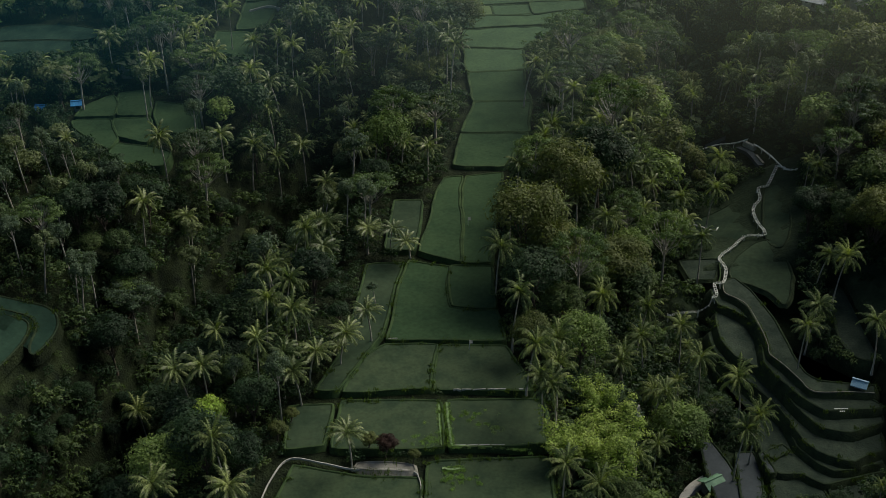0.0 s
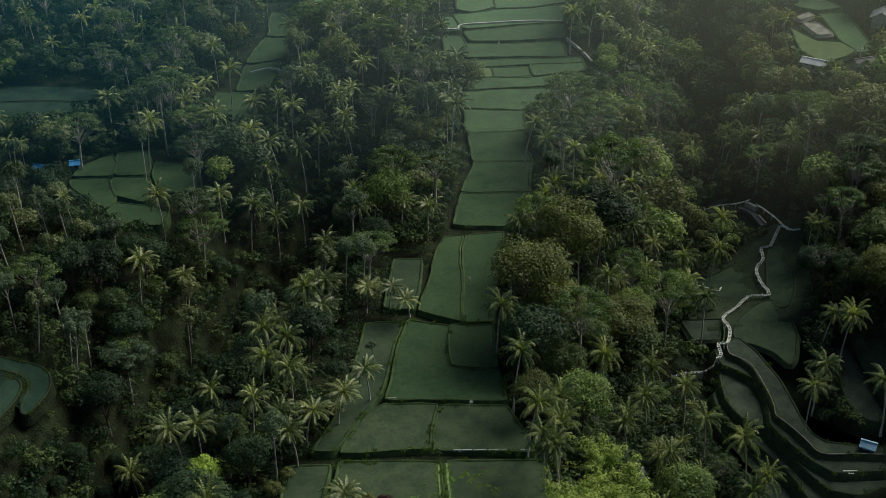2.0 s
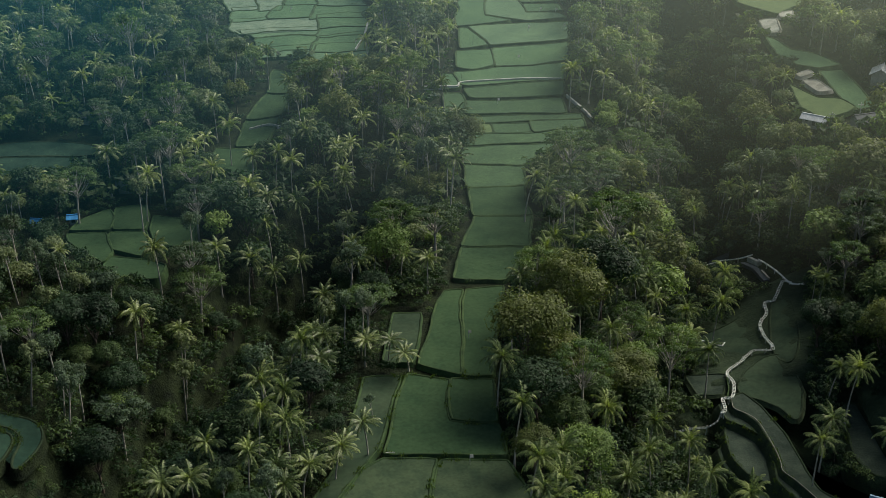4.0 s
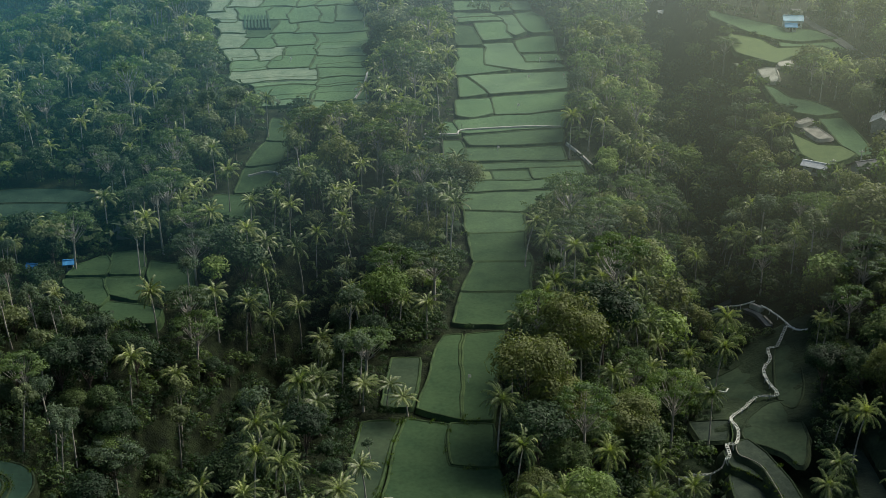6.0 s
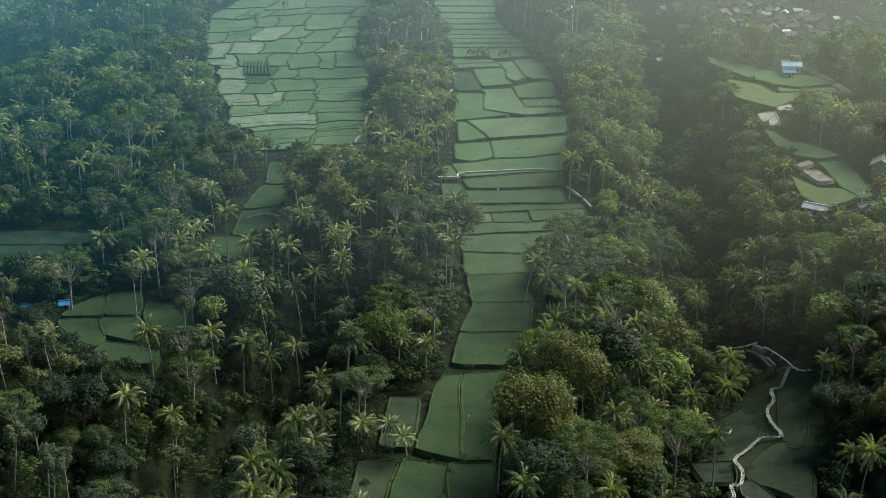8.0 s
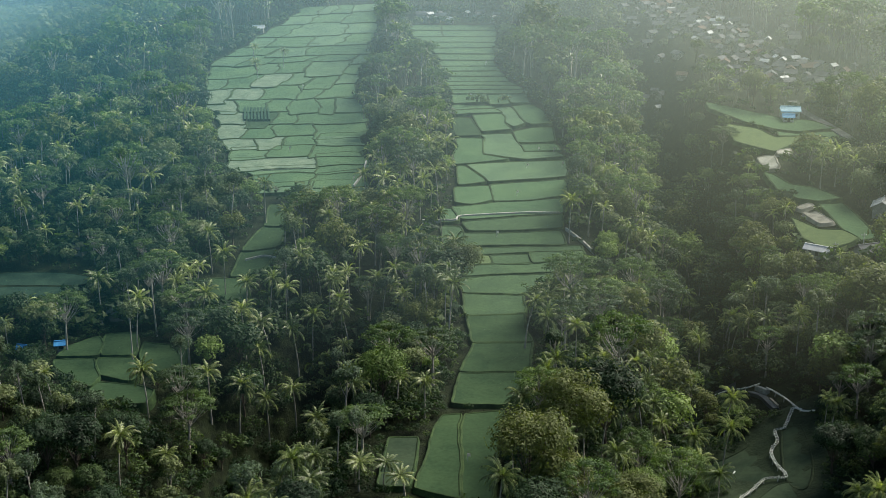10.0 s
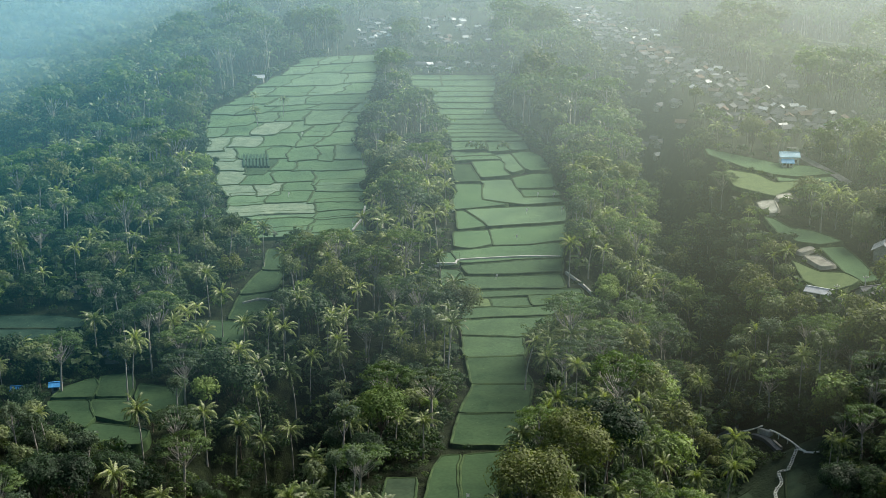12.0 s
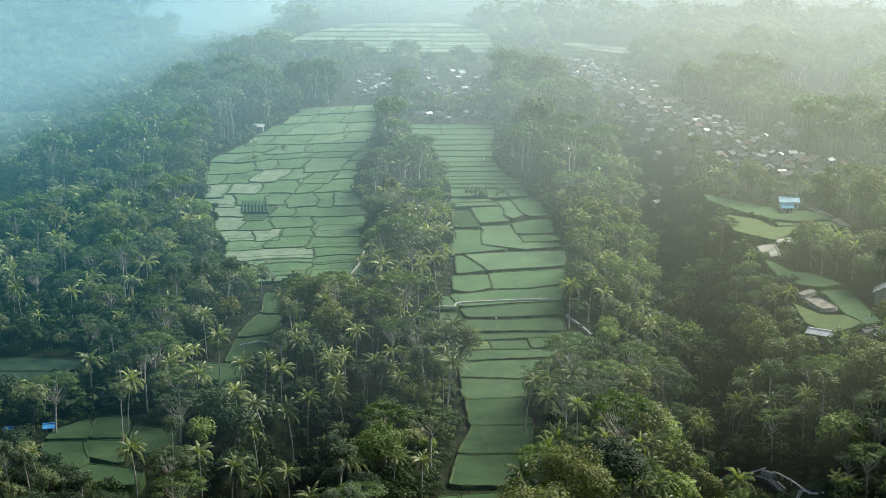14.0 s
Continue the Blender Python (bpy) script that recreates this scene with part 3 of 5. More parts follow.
TOP_TREAD = [(60.0, 206.3), (62.4, 201.1), (64.9, 192.1), (65.3, 180.0), (66.4, 173.9), (68.3, 171.4), (73.2, 170.6), (78.1, 170.5)]
POOLS = [
    (-17.2, "MARSH", [(55.9, 158.5), (59.9, 160.9), (61.1, 158.7), (57.4, 156.5)]), (-17.15, "WATER", [(54.9, 158.2), (56.1, 158.7), (57.1, 153.1), (55.7, 152.6)]),
    (-18.6, "WATER", [(51.4, 160.0), (55.0, 160.3), (55.0, 154.4), (53.7, 146.8), (49.9, 146.8)]), (-18.3, "MARSH", [(57.6, 153.4), (61.8, 153.6), (63.3, 151.8), (65.0, 150.4), (64.7, 146.4), (55.2, 146.5), (55.8, 152.4)]),
    (-18.3, "MARSH", [(65.4, 150.4), (70.2, 151.8), (75.9, 153.3), (73.8, 146.4), (65.1, 146.4)]), (-18.8, "WATER", [(45.8, 165.1), (47.7, 164.3), (49.9, 157.5), (50.9, 151.8), (50.5, 147.0), (45.9, 147.0), (45.2, 156.1)])]
BOWL_EDGE = [
    (-10.0, [(78.6, 202.5), (82.8, 193.3), (87.3, 190.1), (83.0, 176.0), (76.4, 175.2), (74.3, 181.2), (75.2, 190.1)]),
    (-12.6, [(58.7, 207.4), (62.9, 204.0), (66.8, 199.1), (68.3, 193.9), (71.8, 206.0), (72.0, 217.0), (69.9, 222.3), (63.3, 217.0)]),
    (-10.8, [(69.0, 219.8), (71.8, 214.4), (74.5, 221.0), (77.2, 235.8), (78.1, 248.4), (73.9, 241.4), (71.1, 232.7)]),
    (-13.2, [(54.4, 238.1), (65.8, 240.1), (71.3, 244.4), (70.0, 235.3), (70.3, 227.9), (61.5, 219.6), (59.1, 226.1)]),]
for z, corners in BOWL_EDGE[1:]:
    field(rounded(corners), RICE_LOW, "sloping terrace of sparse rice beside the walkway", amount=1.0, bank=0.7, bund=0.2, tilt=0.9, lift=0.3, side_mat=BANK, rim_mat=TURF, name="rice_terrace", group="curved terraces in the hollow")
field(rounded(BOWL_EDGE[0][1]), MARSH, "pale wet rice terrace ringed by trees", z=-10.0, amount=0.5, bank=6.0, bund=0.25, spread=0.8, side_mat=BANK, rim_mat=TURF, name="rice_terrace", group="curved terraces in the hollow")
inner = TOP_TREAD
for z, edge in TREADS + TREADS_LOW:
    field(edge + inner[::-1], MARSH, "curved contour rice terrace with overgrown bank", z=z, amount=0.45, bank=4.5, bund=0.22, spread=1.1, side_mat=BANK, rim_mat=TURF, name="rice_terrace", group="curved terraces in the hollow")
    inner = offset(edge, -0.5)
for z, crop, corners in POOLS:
    field(corners, WATER if crop == "WATER" else MARSH, "flooded pond-like terrace with grey sky tone in its colour" if crop == "WATER" else "half-flooded terrace of sparse rice", z=z, amount=0.5, bank=3.0, bund=0.2,
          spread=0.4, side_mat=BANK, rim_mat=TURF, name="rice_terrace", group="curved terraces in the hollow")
OPEN_BOWL = [(54, 200), (60, 224), (68, 246), (77, 248), (77, 225), (70, 203), (68, 180), (77, 168), (80, 150), (80, 146), (55, 146), (56, 160), (56, 178)]
claim(OPEN_BOWL)
claim([(80, 150), (94, 150), (94, 178), (80, 178)])


def turf(x0, x1, y0, y1, label):
    """A sheet of rough grass laid over the forest floor, fading below it at its rim."""
    nx_, ny_ = int((x1 - x0) / 1.5), int((y1 - y0) / 1.5)
    v = []
    for j in range(ny_ + 1):
        for i in range(nx_ + 1):
            x, y = x0 + (x1 - x0) * i / nx_, y0 + (y1 - y0) * j / ny_
            rim = min(i, nx_ - i, j, ny_ - j)
            v.append((x, y, float(hollow_cut(x, y, ground_z(x, y) - 0.6)) + 0.75 + 0.25 * noise.noise(Vector((x / 3, y / 3, 2.0))) - (1.6 if rim == 0 else 0)))
    w = nx_ + 1
    f = [(j * w + i, j * w + i + 1, (j + 1) * w + i + 1, (j + 1) * w + i) for j in range(ny_) for i in range(nx_)]
    tagged(part_mesh("ground_turf", mesh_of("ground_turf", v, f, TURF, True), TURF), label, "ground", kind="structure")


field([(51.1, 218.2), (59.0, 215.2), (56.9, 207.0), (51.9, 208.9)], MARSH, "shallow marshy pond beside the walkway", amount=1.0, bank=0.5, bund=0.12, tilt=0.6, lift=0.3, side_mat=BANK, rim_mat=TURF, name="pond", group="")
turf(46, 90, 141, 252, "rough dark grass over the terraced hollow")


# ---- paths, channels, walkways ----
def smooth_path(pts, step=0.8):
    out = []
    P = [Vector(p) for p in pts]
    P = [P[0] * 2 - P[1]] + P + [P[-1] * 2 - P[-2]]
    for k in range(1, len(P) - 2):
        n = max(1, int((P[k + 1] - P[k]).length / step))
        for q in range(n):
            t = q / n
            a, b, c, d = P[k - 1:k + 3]
            out.append(0.5 * ((2 * b) + (c - a) * t + (2 * a - 5 * b + 4 * c - d) * t * t + (3 * b - a - 3 * c + d) * t ** 3))
    return out + [P[-2]]


def ribbon_mesh(name, path, width, above, below, mat, zf):
    v, f = [], []
    for k, p in enumerate(path):
        d = (path[min(k + 1, len(path) - 1)] - path[max(k - 1, 0)]).normalized()
        n = Vector((-d.y, d.x)) * width / 2
        z = zf(p.x, p.y)
        for s, h in ((-1, -below), (-1, above), (1, above), (1, -below)):
            v.append((p.x + s * n.x, p.y + s * n.y, z + h))
        if k:
            o = 4 * (k - 1)
            f += [(o + i, o + 4 + i, o + 4 + (i + 1) % 4, o + (i + 1) % 4) for i in range(4)]
    f += [(0, 1, 2, 3), tuple(range(len(v) - 4, len(v)))[::-1]]
    return mesh_of(name, v, f, mat)


def ribbon(name, pts, width, above, below, mat, label, category, zf=ground_z, kind=""):
    path = smooth_path(pts)
    ob = part_mesh(name, ribbon_mesh(name, path, width, above, below, mat, zf), mat)
    for p in path[::3]:
        claim([(p.x - 1, p.y - 1), (p.x + 1, p.y - 1), (p.x + 1, p.y + 1), (p.x - 1, p.y + 1)])
    return tagged(ob, label, category, kind=kind)


ribbon("water_channel", [(-6, 354.5), (0, 355), (4.2, 355.2), (5.5, 358.5), (14, 360.2), (26, 361.8), (36.5, 361.6)], 0.5, 0.65, 0.6, CONCRETE,
       "pale concrete irrigation channel crossing the terraces", "channel")
ribbon("footpath", [(37, 349), (39.5, 343), (41.5, 338), (43.5, 332)], 0.5, 0.3, 0.8, CONCRETE, "pale footpath beside the terraces", "path")
ribbon("stone_edge", [(-28.5, 130), (-27, 137), (-24.5, 141.5), (-19, 140.5), (-14, 139.2), (-6, 139), (-3.9, 137), (-3.4, 129)], 0.13, 0.22, 0.12, CONCRETE,
       "pale stone kerb curving round a paddy", "kerb")
ribbon("stone_edge", [(-45.5, 325), (-50, 327), (-55, 324)], 0.3, 0.5, 0.8, CONCRETE, "pale stone kerb across a small terrace", "kerb")
ribbon("field_path", TREADS[0][1][1:], 0.11, 0.1, 0.15, TRODDEN, "narrow pale footpath along a terrace edge", "path", zf=lambda x, y: -11.35)
ribbon("water_channel", [(-29, 388), (-27, 402), (-26.5, 416)], 0.5, 0.9, 0.8, CONCRETE, "pale concrete channel along the western fields", "channel")
ribbon("road", [(136.7, 471.1), (136.5, 454.1), (140.4, 431.2), (143.0, 407.7), (144.9, 389.4)], 3.6, 0.7, 0.8, ASPHALT, "narrow grey asphalt village road", "road", kind="structure")


def walkway(pts, zf, label):
    """A bamboo footway of cross slats between two side poles, on short posts."""
    path = smooth_path(pts, 0.55)
    root = tagged(new("bamboo_walkway"), label, "walkway")
    root.location = (path[0].x, path[0].y, zf(path[0].x, path[0].y))
    o = Vector(root.location)
    slat = mesh_of("slat", [(x * 0.29, y * 0.12, z) for z in (-0.03, 0.03) for x, y in ((-1, -1), (1, -1), (1, 1), (-1, 1))],
                   [(0, 1, 2, 3), (4, 5, 6, 7), (0, 1, 5, 4), (1, 2, 6, 5), (2, 3, 7, 6), (3, 0, 4, 7)], BAMBOO)
    zs = [zf(p.x, p.y) + 0.55 for p in path]
    zs = [sum(zs[max(0, k - 3):k + 4]) / len(zs[max(0, k - 3):k + 4]) for k in range(len(zs))]
    zs = [max(z, zf(p.x, p.y) + 0.3) for z, p in zip(zs, path)]
    side = {-1: [], 1: []}
    for k, p in enumerate(path):
        d = (path[min(k + 1, len(path) - 1)] - path[max(k - 1, 0)]).normalized()
        ob = part_mesh("slat", slat, BAMBOO, root)
        ob.location = (p.x - o.x, p.y - o.y, zs[k] - o.z)
        ob.rotation_euler = (random.uniform(-0.1, 0.1), 0, math.atan2(d.y, d.x) + math.pi / 2)
        for s in (-1, 1):
            side[s].append((p.x - o.x - s * d.y * 0.27, p.y - o.y + s * d.x * 0.27, zs[k] - o.z))
    for s, line in side.items():
        v, f = [], []
        for k, (x, y, z) in enumerate(line):
            v += [(x, y, z + 0.02), (x, y, z + 0.16), (x + 0.1, y + 0.06, z + 0.16), (x + 0.1, y + 0.06, z + 0.02)]
            if k:
                q = 4 * (k - 1)
                f += [(q + i, q + 4 + i, q + 4 + (i + 1) % 4, q + (i + 1) % 4) for i in range(4)]
        part_mesh("side_pole", mesh_of("side_pole", v, f, BAMBOO), BAMBOO, root)
        for k in range(0, len(line), 5):
            x, y, z = line[k]
            post = [(x + a * 0.06, y + b * 0.06, z + c) for c in (-1.3, 0.45) for a, b in ((-1, -1), (1, -1), (1, 1), (-1, 1))]
            part_mesh("post", mesh_of("post", post, [(0, 1, 5, 4), (1, 2, 6, 5), (2, 3, 7, 6), (3, 0, 4, 7), (4, 5, 6, 7)], BAMBOO), BAMBOO, root)
    for p in path[::3]:
        claim([(p.x - 1.6, p.y - 1.6), (p.x + 1.6, p.y - 1.6), (p.x + 1.6, p.y + 1.6), (p.x - 1.6, p.y + 1.6)])


def bowl_top(x, y):
    """The height of the terraces under the walkway."""
    return max(ground_z(x, y) + 0.25, -11.35 if x > 53.5 and 196 < y < 206 else -99)


walkway([(45.8, 200.2), (48.6, 200.3), (54.2, 198.1), (55.0, 202.6), (56.9, 203.1), (58.6, 208.8), (58.5, 214.6), (62.3, 219.6), (65.9, 223.6), (69.3, 222.1), (69.9, 223.3), (69.4, 227.8), (69.5, 232.5), (70.1, 234.7), (71.9, 237.2), (72.5, 241.5), (74.4, 241.5), (76.6, 245.4), (77.9, 247.6), (79.2, 246.2)],
        bowl_top, "zigzag walkway of pale bamboo slats down the terraces")


def footbridge(pts):
    """A thin deck of bamboo poles on short posts."""
    path = smooth_path(pts, 1.0)
    root = tagged(new("footbridge"), "pale weathered bamboo footbridge over the gorge", "bridge")
    for s in (-1, 0, 1):
        line = [p + Vector((0.05 * s, 0.17 * s)) for p in path]
        part_mesh("deck_pole", ribbon_mesh("deck_pole", line, 0.15, 0.75 + 0.03 * s * s, -0.6, BAMBOO, ground_z), BAMBOO, root)
    for p in path[::4]:
        z = ground_z(p.x, p.y)
        post = [(p.x + a * 0.07, p.y + b * 0.07, z + c) for c in (-1.0, 0.9) for a, b in ((-1, -1), (1, -1), (1, 1), (-1, 1))]
        part_mesh("post", mesh_of("post", post, [(0, 1, 5, 4), (1, 2, 6, 5), (2, 3, 7, 6), (3, 0, 4, 7), (4, 5, 6, 7)], BAMBOO), BAMBOO, root)
        claim([(p.x - 2, p.y - 5), (p.x + 2, p.y - 5), (p.x + 2, p.y + 1), (p.x - 2, p.y + 1)])


footbridge([(66.6, 274.9), (69.7, 273.5), (72.8, 269.0), (75.6, 267.0)])
footbridge([(76.0, 262.7), (77.9, 253.2), (79.2, 245.3), (81.4, 243.3)])
ribbon("weir", [(74.9, 267.3), (76.1, 261.5)], 0.9, 0.5, 0.8, YARD, "pale concrete weir slab across the stream", "weir")
ribbon("weir", [(75.5, 257.5), (76.0, 252.5)], 0.5, 0.4, 0.8, TRODDEN, "pale concrete weir slab across the stream", "weir")
ribbon("stream", [(67.6, 276.6), (70.2, 276.6), (72.3, 276.2)], 2.2, 0.3, 0.6, WATER, "grey still stream pool above the footbridge", "stream")
ribbon("stream", [(73.2, 266.5), (74.6, 260.0), (75.4, 252.0)], 1.5, 0.3, 0.6, WATER, "grey still stream pool beneath the footbridge", "stream")
ribbon("footpath", [(54.3, 238.3), (57.8, 235.6), (61.2, 230.8), (62.0, 232.1)], 0.3, 0.5, 0.6, BAMBOO, "thin pale bamboo path along a terrace", "path")
ribbon("footpath", [(58.1, 212.8), (57.4, 207.7), (56.2, 204.6)], 0.25, 0.5, 0.6, BUND, "narrow pale bund path beside the walkway", "path")
ribbon("footpath", [(57.4, 201.8), (60.1, 200.1), (61.6, 196.8)], 0.25, 0.6, 0.6, BUND, "narrow pale bund path beside the walkway", "path")


# ---- houses, huts and sheds ----
def box(bm, x0, x1, y0, y1, z0, z1):
    v = [bm.verts.new((x, y, z)) for z in (z0, z1) for x, y in ((x0, y0), (x1, y0), (x1, y1), (x0, y1))]
    for f in ((3, 2, 1, 0), (4, 5, 6, 7), (0, 1, 5, 4), (1, 2, 6, 5), (2, 3, 7, 6), (3, 0, 4, 7)):
        bm.faces.new([v[i] for i in f])


def house(name, w, d, h, rise, wall_mat, roof_mat, label, category="house", plain=False, eave=0.7):
    """A gabled house: walls with gables, two roof slopes with eaves, ridge, door and windows."""
    root = tagged(new(name), label, category)
    bm = bmesh.new()
    v = [bm.verts.new(p) for p in ((-w / 2, -d / 2, -1), (w / 2, -d / 2, -1), (w / 2, d / 2, -1), (-w / 2, d / 2, -1),
                                   (-w / 2, -d / 2, h), (w / 2, -d / 2, h), (w / 2, d / 2, h), (-w / 2, d / 2, h), (-w / 2, 0, h + rise), (w / 2, 0, h + rise))]
    for f in ((0, 1, 5, 4), (2, 3, 7, 6), (1, 2, 6, 9, 5), (3, 0, 4, 8, 7)):
        bm.faces.new([v[i] for i in f])
    part("wall", bm, wall_mat, root)
    e, t = eave, 0.14
    for s in (-1, 1):
        bm = bmesh.new()
        y_, z_ = s * (d / 2 + e), h - rise * e / (d / 2)
        q = [bm.verts.new((x, y, z + k)) for k in (0.04, 0.04 + t) for x, y, z in ((-w / 2 - e, y_, z_), (w / 2 + e, y_, z_), (w / 2 + e, 0, h + rise), (-w / 2 - e, 0, h + rise))]
        for f in ((3, 2, 1, 0), (4, 5, 6, 7), (0, 1, 5, 4), (1, 2, 6, 5), (2, 3, 7, 6), (3, 0, 4, 7)):
            bm.faces.new([q[i] for i in f])
        part("roof_slope", bm, roof_mat, root)
    if not plain:
        bm = bmesh.new()
        box(bm, -w / 2 - e, w / 2 + e, -0.18, 0.18, h + rise + 0.1, h + rise + 0.3)
        part("ridge_cap", bm, roof_mat, root)
    bm = bmesh.new()
    box(bm, -0.45, 0.45, -d / 2 - 0.05, -d / 2 + 0.02, 0, min(2.0, h - 0.2))
    part("door", bm, DARKGLASS, root)
    for x in ((w * 0.3,) if plain else (-w * 0.3, w * 0.3)):
        bm = bmesh.new()
        box(bm, x - 0.5, x + 0.5, -d / 2 - 0.05, -d / 2 + 0.02, 0.9, min(1.9, h - 0.3))
        window = part("window", bm, DARKGLASS, root)
        if not plain and h > 1.6:
            bm = bmesh.new()
            box(bm, x - 0.6, x + 0.6, -d / 2 - 0.16, -d / 2 + 0.01, 0.8, 0.88)
            part("sill", bm, CONCRETE, window)
            for side in (-0.55, 0.55):
                bm = bmesh.new()
                box(bm, x + side - 0.05, x + side + 0.05, -d / 2 - 0.09, -d / 2 + 0.01, 0.88, min(1.95, h - 0.25))
                part("jamb", bm, WHITE, window)
    return root


def put(ob, x, y, turn, up=0.0, clear=1.0):
    ob.matrix_basis = pose(x, y, ground_z(x, y) + up, 0, 0, turn)
    if clear:
        r = clear
        claim([(x - r, y - r), (x + r, y - r), (x + r, y + r), (x - r, y + r)])
    return ob


put(house("house", 6.6, 4.4, 3.0, 1.2, WALL_WHITE, ROOF_BLUE, "white farmhouse with light blue metal roof above rice fields", eave=0.45), 128.9, 446.2, -8, 0.3, 6)
put(house("shed", 6.4, 2.6, 1.8, 0.7, WALL, ROOF_PALE, "long low shed with pale metal roof", "shed"), 102.8, 317.7, -36, 0.2, 2.2)
put(house("house", 5.6, 4.6, 2.4, 1.3, WALL, ROOF_GREY, "low house with weathered grey roof"), 115.1, 314.3, 20, 0.2, 3)
put(house("house", 6.4, 5, 2.6, 1.5, WALL, ROOF_PALE, "house with pale blue-white metal roof"), 129.1, 344.5, 65, 0.2, 3)
put(house("shed", 1.5, 1.1, 0.9, 0.35, WALL, ROOF_BLUE, "small field hut with pale blue roof on terrace edge", "shed"), 75.0, 169.6, -28, -1.6, 3)
put(house("shed", 1.2, 0.8, 1.1, 0.7, WALL, ROOF_PALE, "small white-roofed hut among trees", "shed"), 34.5, 166.5, 60, 0.3, 1.0)
put(house("shed", 3.2, 2.6, 1.5, 0.7, WALL, ROOF_PALE, "small pale hut at the forest edge", "shed"), -80.9, 284.5, 10, 0.0, 1.2)
put(house("shed", 3.6, 2.6, 1.6, 0.7, WALL, ROOF_GREY, "small grey-white hut in the western woods", "shed"), -103, 330, -14, 0.2, 1.2)
put(house("house", 5, 3.6, 2.2, 1.0, WALL, ROOF_PALE, "white hut at the edge of the western fields"), -95, 637, 0, 0.2, 5)
put(house("shed", 1.7, 1.3, 1.3, 0.35, WALL, BLUE, "low shelter covered with bright blue tarpaulin", "shelter"), -88.8, 264.9, 12, 0.0, 1.5)
put(house("shed", 1.6, 1.5, 1.4, 0.35, WALL, BLUE, "low shelter covered with bright blue tarpaulin", "shelter"), -96.8, 262.4, -10, 0.0, 1.5)


protos = [house("house", 0.66 * w, 0.68 * d, 0.85 * h, 0.75 * r, WALL, m, lab, plain=True) for w, d, h, r, m, lab in (
    (7, 5.0, 2.4, 1.4, ROOF_GREY, "village house with grey tiled gable roof"),
    (6, 4.5, 2.3, 1.3, ROOF_RED, "village house with brown tiled gable roof"),
    (4.6, 2.9, 2.2, 0.9, ROOF_PALE, "small village house with pale metal roof"),
    (5, 3.8, 2.2, 1.0, ROOF_GREY, "small village house with grey roof"))]
rng = random.Random(5)
made = []


def hamlet(n, spot, turn=0.0, group="village houses", pale=0.0):
    for _ in range(n * 12):
        if n <= 0:
            break
        x, y = spot()
        if any((x - a) ** 2 + (y - b) ** 2 < 21 for a, b in made):
            continue
        made.append((x, y))
        k = rng.choice((0, 0, 0, 0, 0, 0, 1, 1, 3, 3, 3, 3, 3, 2, 2)) if rng.random() >= pale else 2
        ob = copy_thing(protos[k], pose(x, y, ground_z(x, y) + 0.2, 0, 0, turn + rng.uniform(0, 180)))
        tagged(ob, group=group)
        claim([(x - 2.5, y - 4), (x + 2.5, y - 4), (x + 2.5, y + 2), (x - 2.5, y + 2)])
        n -= 1


def village_mid(y):
    return np.interp(y, [495, 530, 630, 820, 960], [151, 145, 134, 111, 96])


def east_village():
    y = rng.uniform(495, 960)
    return village_mid(y) + rng.gauss(0, 13), y


hamlet(275, east_village)
hamlet(8, lambda: (rng.uniform(88, 101), rng.uniform(548, 593)))
hamlet(30, lambda: (rng.uniform(-57, -31), rng.uniform(747, 882)), pale=0.25)
hamlet(44, lambda: (rng.uniform(-15, 31), rng.uniform(747, 890)), pale=0.2)
hamlet(12, lambda: (rng.uniform(-20, 31), rng.uniform(664, 684)), group="houses above the ridge fields", pale=0.35)
hamlet(8, lambda: (rng.uniform(35, 75), rng.uniform(955, 1065)))
hamlet(8, lambda: (rng.uniform(-300, -190), rng.uniform(560, 900)))
for c in ([(-58, 746), (-31, 746), (-31, 885), (-58, 880)], [(-15, 746), (31, 746), (32, 890), (-15, 890)], [(-21, 660), (32, 660), (32, 686), (-21, 686)]):
    claim(c)
for p in protos:
    x, y = 152 + 9 * protos.index(p), 530
    put(p, x, y, 20 * protos.index(p), 0.2, 6)
    tagged(p, group="village houses")

# far pale fields on the plateau behind the village
far_rng = random.Random(8)
FAR_EDGE = [(-80, 1300, 8, 1300), (-108, 1265, 30, 1262), (-125, 1225, 44, 1222), (-136, 1185, 48, 1185), (-140, 1150, 47, 1150), (-138, 1115, 46, 1115), (-134, 1080, 44, 1080), (-131, 1045, 42, 1042)]
strip(FAR_EDGE, {k: (0.22, 0.45, 0.7) for k in range(7)}, lambda k, u: (STUBBLE, "far pale green field on the plateau") if (k + int(10 * u)) % 2 else (RICE_B, "far pale green field on the plateau"), amount=3, lift=0.8, bank=1.4, tilt=0.7, jag=10)
strip([(116, 1157, 165, 1090), (108, 1123, 166, 1040), (120, 1085, 152, 1010)], {0: (0.5,), 1: (0.5,)}, lambda k, u: (STUBBLE, "far pale green field on the plateau"), amount=3, lift=0.8, bank=3, tilt=0.7)
strip([(215, 800, 250, 745), (221, 788, 243, 731)], {0: (0.5,)}, lambda k, u: (STUBBLE, "far pale green field on the plateau"), amount=2, lift=0.8, bank=3, tilt=0.7)


